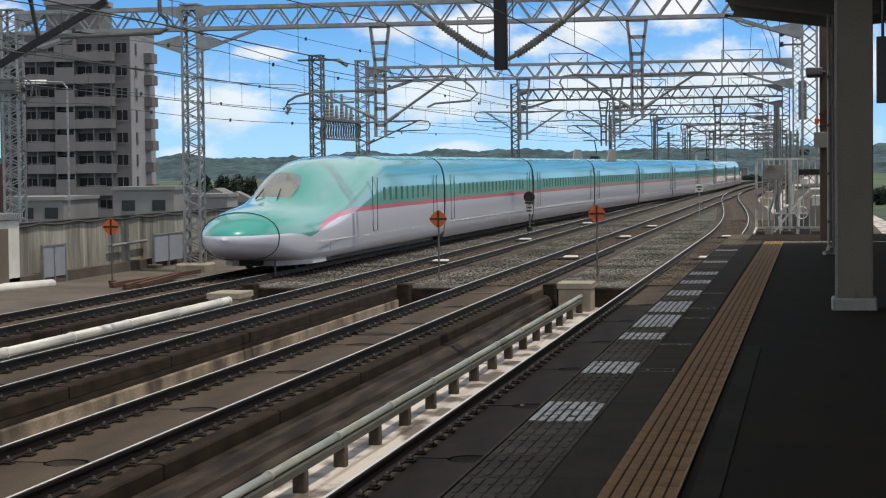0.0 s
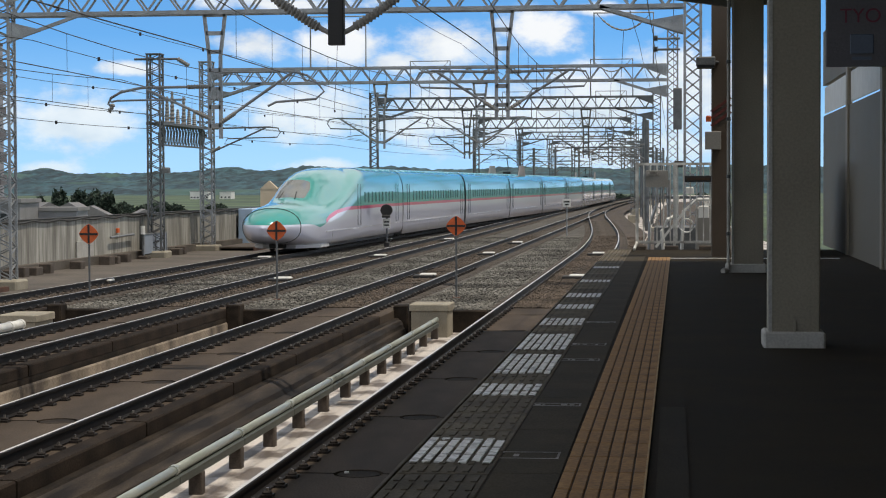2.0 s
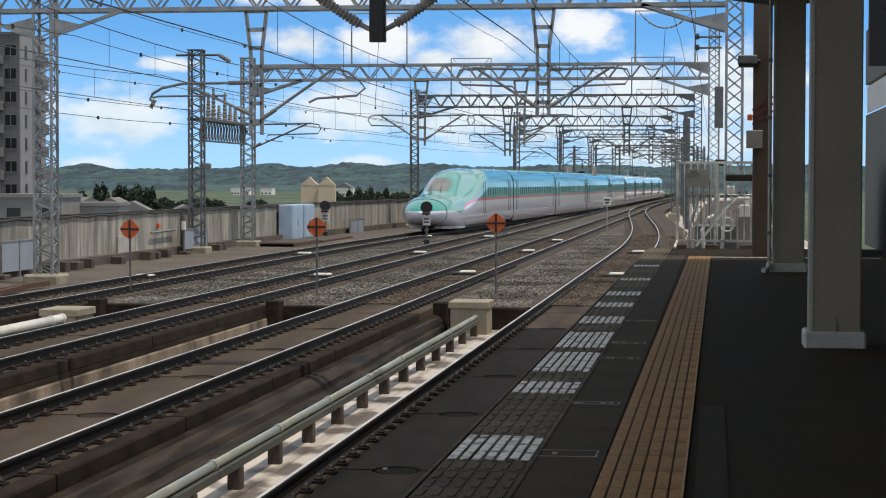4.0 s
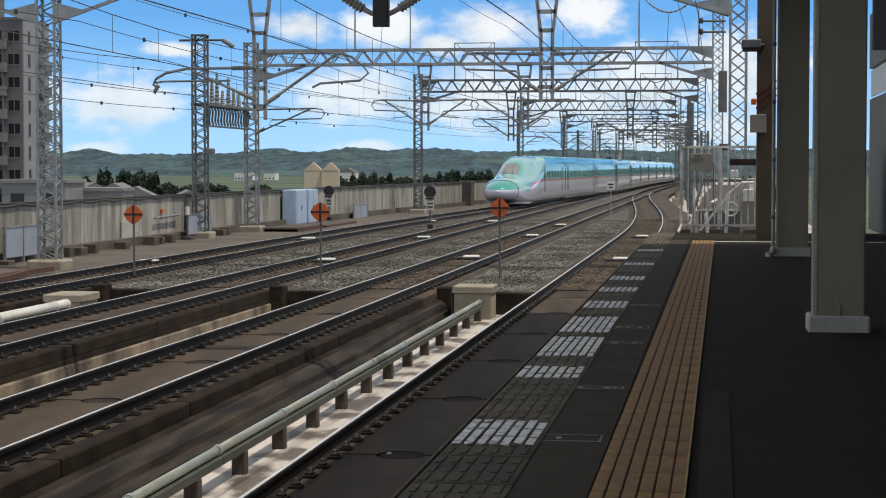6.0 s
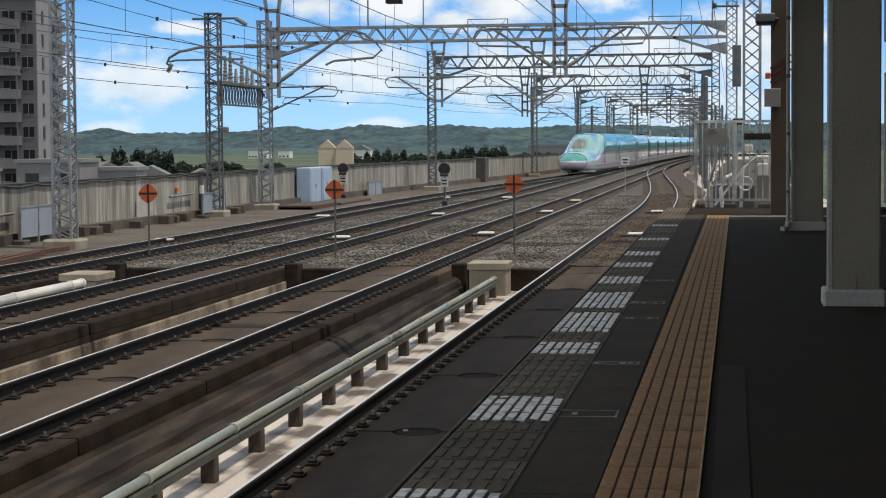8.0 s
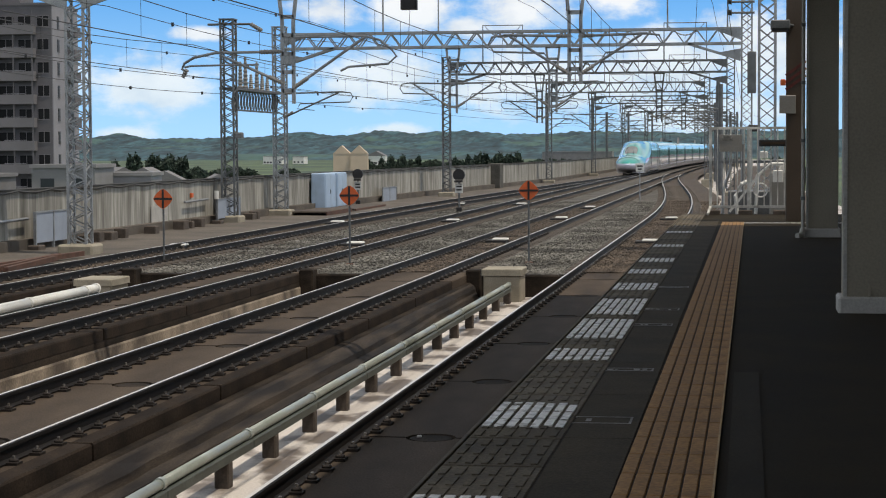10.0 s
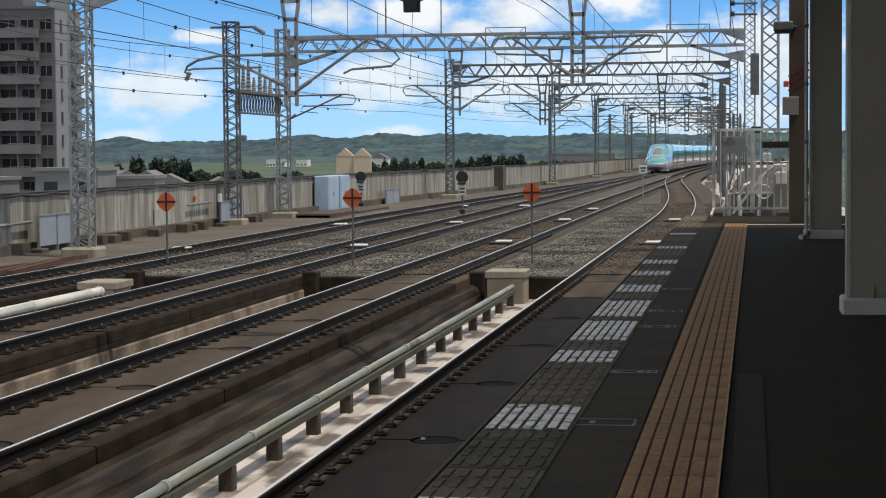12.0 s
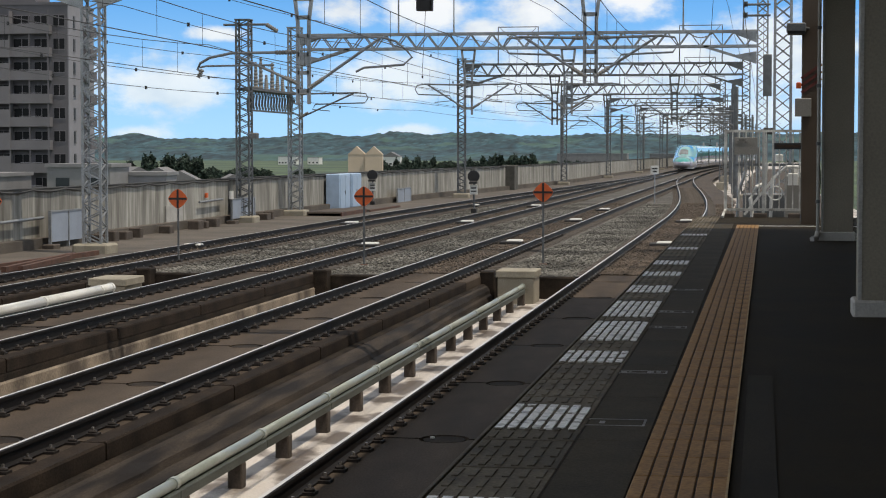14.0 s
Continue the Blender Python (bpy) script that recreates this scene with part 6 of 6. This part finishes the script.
def cab_height(x, hc, wc):
    return 0.9 + (hc - 0.9) * max(1 - (abs(x) / (wc * 1.22)) ** 2.6, 0) ** 0.5


def nose_section(s, count=30):
    w, hh, hc, wc, zm, zb = lerp_table(NOSE, s)
    n = 2.2 + 2.3 * smooth01((s - 5) / 10)
    chin = 2.1 + 5.0 * smooth01((s - 1.0) / 4)
    pts = []
    for i in range(7):
        a = math.pi / 2 * (6 - i) / 6.5
        pts.append((w * math.cos(a) ** (2 / chin), zm - (zm - zb) * math.sin(a) ** (2 / chin)))
    for i in range(1, count + 1):
        a = math.pi / 2 * i / count
        x = w * max(math.cos(a), 0.0) ** (2 / n)
        z = zm + (hh - zm) * math.sin(a) ** (2 / n)
        zc = cab_height(x, hc, wc)
        k = 0.40
        h = max(k - abs(z - zc), 0) / k
        lift = h * h * k * 0.25 * smooth01((s - 2.5) / 2) * (1 - smooth01((s - 11) / 3))
        z = min(max(z, zc) + lift, 3.63)
        pts.append((x, z))
    return pts + [(-x, z) for x, z in reversed(pts[:-1])]


def add_windows(body_parent, y0, y1, x=HALF_W):
    ring = []
    for k in range(16):
        a = 2 * math.pi * k / 16
        ca, sa = math.cos(a), math.sin(a)
        ring.append((math.copysign(abs(ca) ** 0.5, ca) * 0.17, math.copysign(abs(sa) ** 0.5, sa) * 0.25))
    data = Mesh().sweep([[(-0.02, a, b) for a, b in ring], [(0.006, a, b) for a, b in ring]]).data("window_pane", PANE)
    y = y0
    while y < y1:
        part("window_pane", data, PANE, body_parent, m=pose(x - 0.002, y, 2.22, 0, -0.8, 0))
        y += 1.04


def skirt_details(t, y0, y1):
    m = Mesh()
    y = y0 + 1.5
    while y < y1 - 1.5:
        for s in (-1, 1):
            m.bar((s * (HALF_W - 0.100), y, 0.28), (s * (HALF_W - 0.022), y, 0.80), 0.012)
        y += 3.9
    for s in (-1, 1):
        m.box(s * (HALF_W - 0.02) - 0.012, s * (HALF_W - 0.02) + 0.012, y0, y1, 0.82, 0.85)
    part("skirt_seams", m, SKIRT, t, "fine seams of the white skirt panels")


def bogie(t, y):
    b = Mesh()
    for dy in (-1.25, 1.25):
        for s in (-1, 1):
            b.tube([(s * 0.68, y + dy, 0.43), (s * 0.82, y + dy, 0.43)], 0.43, 20)
        b.tube([(-0.8, y + dy, 0.43), (0.8, y + dy, 0.43)], 0.09, 8)
    b.box(-1.1, 1.1, y - 1.6, y + 1.6, 0.38, 0.62)
    part("bogie", b, M["black"], t, "dark wheelset frame")


def door(t, y, w=0.75, z0=0.95, z1=2.85):
    for s in (-1, 1):
        d = Mesh()
        x = s * (HALF_W + 0.004)
        for yy in (y - w / 2, y + w / 2):
            d.box(x - 0.010, x + 0.010, yy - 0.011, yy + 0.011, z0, z1)
        d.box(x - 0.010, x + 0.010, y - w / 2, y + w / 2, z0 - 0.008, z0 + 0.008)
        part("door_seam", d, SEAM, t, "dark joint round the sliding door")


def build_end_car():
    t = thing("train_end_car", "teal and white bullet train end car with long nose", "train car", group="train cars")
    ss = [0.0, 0.03, 0.08, 0.15, 0.25, 0.4, 0.6, 0.85, 1.2] + [1.2 + 0.3 * i for i in range(1, 50)] + [16.5, 20, 24, 26.4]
    m = Mesh()
    m.sweep([[(x, s, z) for x, z in nose_section(s)] for s in ss], closed=True, caps=False)
    part("body", m, PAINT, t, smooth=True)
    part("end_wall", Mesh().sweep([[(x * 0.985, y, z) for x, z in body_section(HALF_W, ROOF_Z - 0.03, 1.55, 0.22)] for y in (26.33, 26.38)]), M["galvd"], t, "grey flat end wall")
    # windscreen: a shell standing just proud of the cab roof
    g = Mesh()
    rings = []
    for i in range(15):
        s = 4.75 + 2.2 * i / 14
        _, hh, hc, wc, zm, _ = lerp_table(NOSE, s)
        half = wc * 0.67 * min(1, math.sqrt((i + 0.6) / 4)) * (1 if i < 11 else 1 - 0.05 * (i - 10))
        ring = []
        for k in range(17):
            x = half * (2 * k / 16 - 1)
            zc = cab_height(x, hc, wc)
            ring.append((x, s, zc + 0.055))
        rings.append(ring)
    g.sweep(rings, closed=False, caps=False)
    part("windscreen", g, SCREEN, t, "curved cab windscreen, grey sheen put into the glass colour", smooth=True)
    wp = Mesh()
    for s in (-0.35, 0.35):
        wp.tube([(s, 4.7, 2.22), (s * 0.8, 5.4, 2.52)], 0.02, 6)
    part("wiper", wp, M["black"], t)
    # joint round the nose cap and the coupler hatch below it
    c = Mesh()
    pts = [(x * 1.004, 1.75, z + 0.004) for x, z in nose_section(1.75)]
    c.tube(pts, 0.022, 6)
    part("nose_joint", c, SEAM, t, "dark joint round the nose cap")
    p = Mesh()
    p.sweep([[(x, y, z) for x, y in ((-1.05, 3.7), (-0.7, 3.2), (0.7, 3.2), (1.05, 3.7), (1.46, 5.0), (1.5, 6.4), (-1.5, 6.4), (-1.46, 5.0))] for z in (0.17, 0.22, 0.32)])
    part("snow_plough", p, SKIRT, t, "white rounded snow plough under the nose")
    u = Mesh().box(-1.25, 1.25, 4.7, 26.0, 0.12, 0.55).box(-0.3, 0.3, 2.6, 4.7, 0.2, 0.5)
    part("underframe", u, M["black"], t)
    bogie(t, 6.5)
    bogie(t, 22.5)
    skirt_details(t, 5.0, 26.2)
    for y in (13.0, 24.4):
        door(t, y)
    add_windows(t, 14.6, 23.4)
    part("roof_sheet", Mesh().sweep([[(x, y, z + 0.012) for x, z in body_section(1.66, 3.62, 1.55, 0.2)[14:-14]] for y in (15.6, 20, 26.4)], closed=False, caps=False), ROOFM, t, smooth=True)
    part("gangway", Mesh().box(-1.35, 1.35, 26.4, 26.75, 0.6, 3.4, c=0.1), M["black"], t, "dark gangway bellows")
    return t


def build_mid_car():
    t = thing("train_car", "teal and white bullet train car with pink stripe", "train car", group="train cars")
    m = Mesh()
    m.sweep([[(x, y, z) for x, z in body_section(HALF_W, ROOF_Z, 1.55, 0.2)] for y in (20.0, 26.0, 32.0, 38.0, 44.5)], caps=False)
    part("body", m, PAINT, t, smooth=True)
    for ya in (20.02, 44.43):
        part("end_wall", Mesh().sweep([[(x * 0.985, y, z) for x, z in body_section(HALF_W, ROOF_Z - 0.03, 1.55, 0.22)] for y in (ya, ya + 0.05)]), M["galvd"], t, "grey flat end wall")
    part("roof_sheet", Mesh().sweep([[(x, y, z + 0.012) for x, z in body_section(1.66, 3.62, 1.55, 0.2)[14:-14]] for y in (20.0, 30, 44.5)], closed=False, caps=False), ROOFM, t, smooth=True)
    part("gangway", Mesh().box(-1.35, 1.35, 44.5, 45.0, 0.6, 3.4, c=0.1), M["black"], t, "dark gangway bellows")
    part("underframe", Mesh().box(-1.25, 1.25, 20.3, 44.2, 0.12, 0.55), M["black"], t)
    bogie(t, 23.5)
    bogie(t, 41.0)
    skirt_details(t, 20.2, 44.3)
    for y in (21.6, 42.9):
        door(t, y)
    add_windows(t, 23.4, 41.6)
    for s in (-1, 1):
        part("end_trim", Mesh().box(s * HALF_W - 0.02, s * HALF_W + 0.02, 44.42, 44.5, 0.7, 3.0), SEAM, t, "dark trim at the car's end")
    return t


def pantograph(t):
    p = Mesh()
    for s in (-1, 1):
        p.sweep([[(s * 1.25 + dx, y, z) for y, z in ((29.0, 3.5), (34.0, 3.5), (33.0, 4.35), (30.0, 4.35))] for dx in (-0.04, 0.04)])
    part("noise_shield", p, M["town"], t, "grey pantograph noise shield")
    a = Mesh()
    a.tube([(0, 31.5, 3.55), (0, 32.4, 4.2), (0, 31.4, 5.0)], 0.04, 6)
    a.tube([(-0.8, 31.4, 5.0), (0.8, 31.4, 5.0)], 0.035, 6)
    a.box(-0.3, 0.3, 31.2, 31.9, 3.6, 3.85)
    part("pantograph", a, M["black"], t, "raised single-arm pantograph")


END_CAR = build_end_car()
MID = build_mid_car()
CARS = [MID]
for i in range(7):
    CARS.append(copy_thing(MID, pose(0, 0, 0)))
pantograph(CARS[2])
pantograph(CARS[6])
FRONT = copy_thing(END_CAR, pose(0, 0, 0))

build_slabs(*TRACKS["track_a"])
build_slabs(*TRACKS["track_b"])
build_slabs(*TRACKS["track_c"])
build_slabs(*TRACKS["track_d"])
for nm in TRACKS:
    build_sleepers(TRACKS[nm][0], TRACKS[nm][1])
build_platform()
build_stones()


# ---- motion of the train: place of the tail's tip along the line, metres by seconds ----
TAIL = ((0.0, 48.8), (1.5, 70.3), (3.0, 92.3), (4.3, 110.6), (5.5, 127.6), (6.5, 143.5), (7.5, 160.8), (8.5, 178.8), (9.8, 204.0), (11.0, 229.5), (12.5, 259.0), (14.0, 287.5))


def on_line(y0, first, last):
    """Pose of a car whose own y runs from first to last, riding on the curve, its tip end at y0 + first."""
    ya, yb = y0 + first, y0 + last
    a, b = Vector((track_d(ya), ya, 0)), Vector((track_d(yb), yb, 0))
    d = (b - a).normalized()
    turn = math.atan2(-d.x, d.y)
    return Matrix.Translation(a) @ Matrix.Rotation(turn, 4, "Z") @ Matrix.Translation((0, -first, 0))


def motions():
    walk(END_CAR, [(t, on_line(y, 0.0, 26.4)) for t, y in TAIL])
    for k, car in enumerate(CARS):
        walk(car, [(t, on_line(y + 6.75 + 25 * k, 20.0, 44.5)) for t, y in TAIL])
    # leading car, turned round
    walk(FRONT, [(t, on_line(y + 26.75 + 200 + 26.4, 0.0, 0.1) @ pose(0, 0, 0, 0, 0, 180)) for t, y in TAIL])


motions()
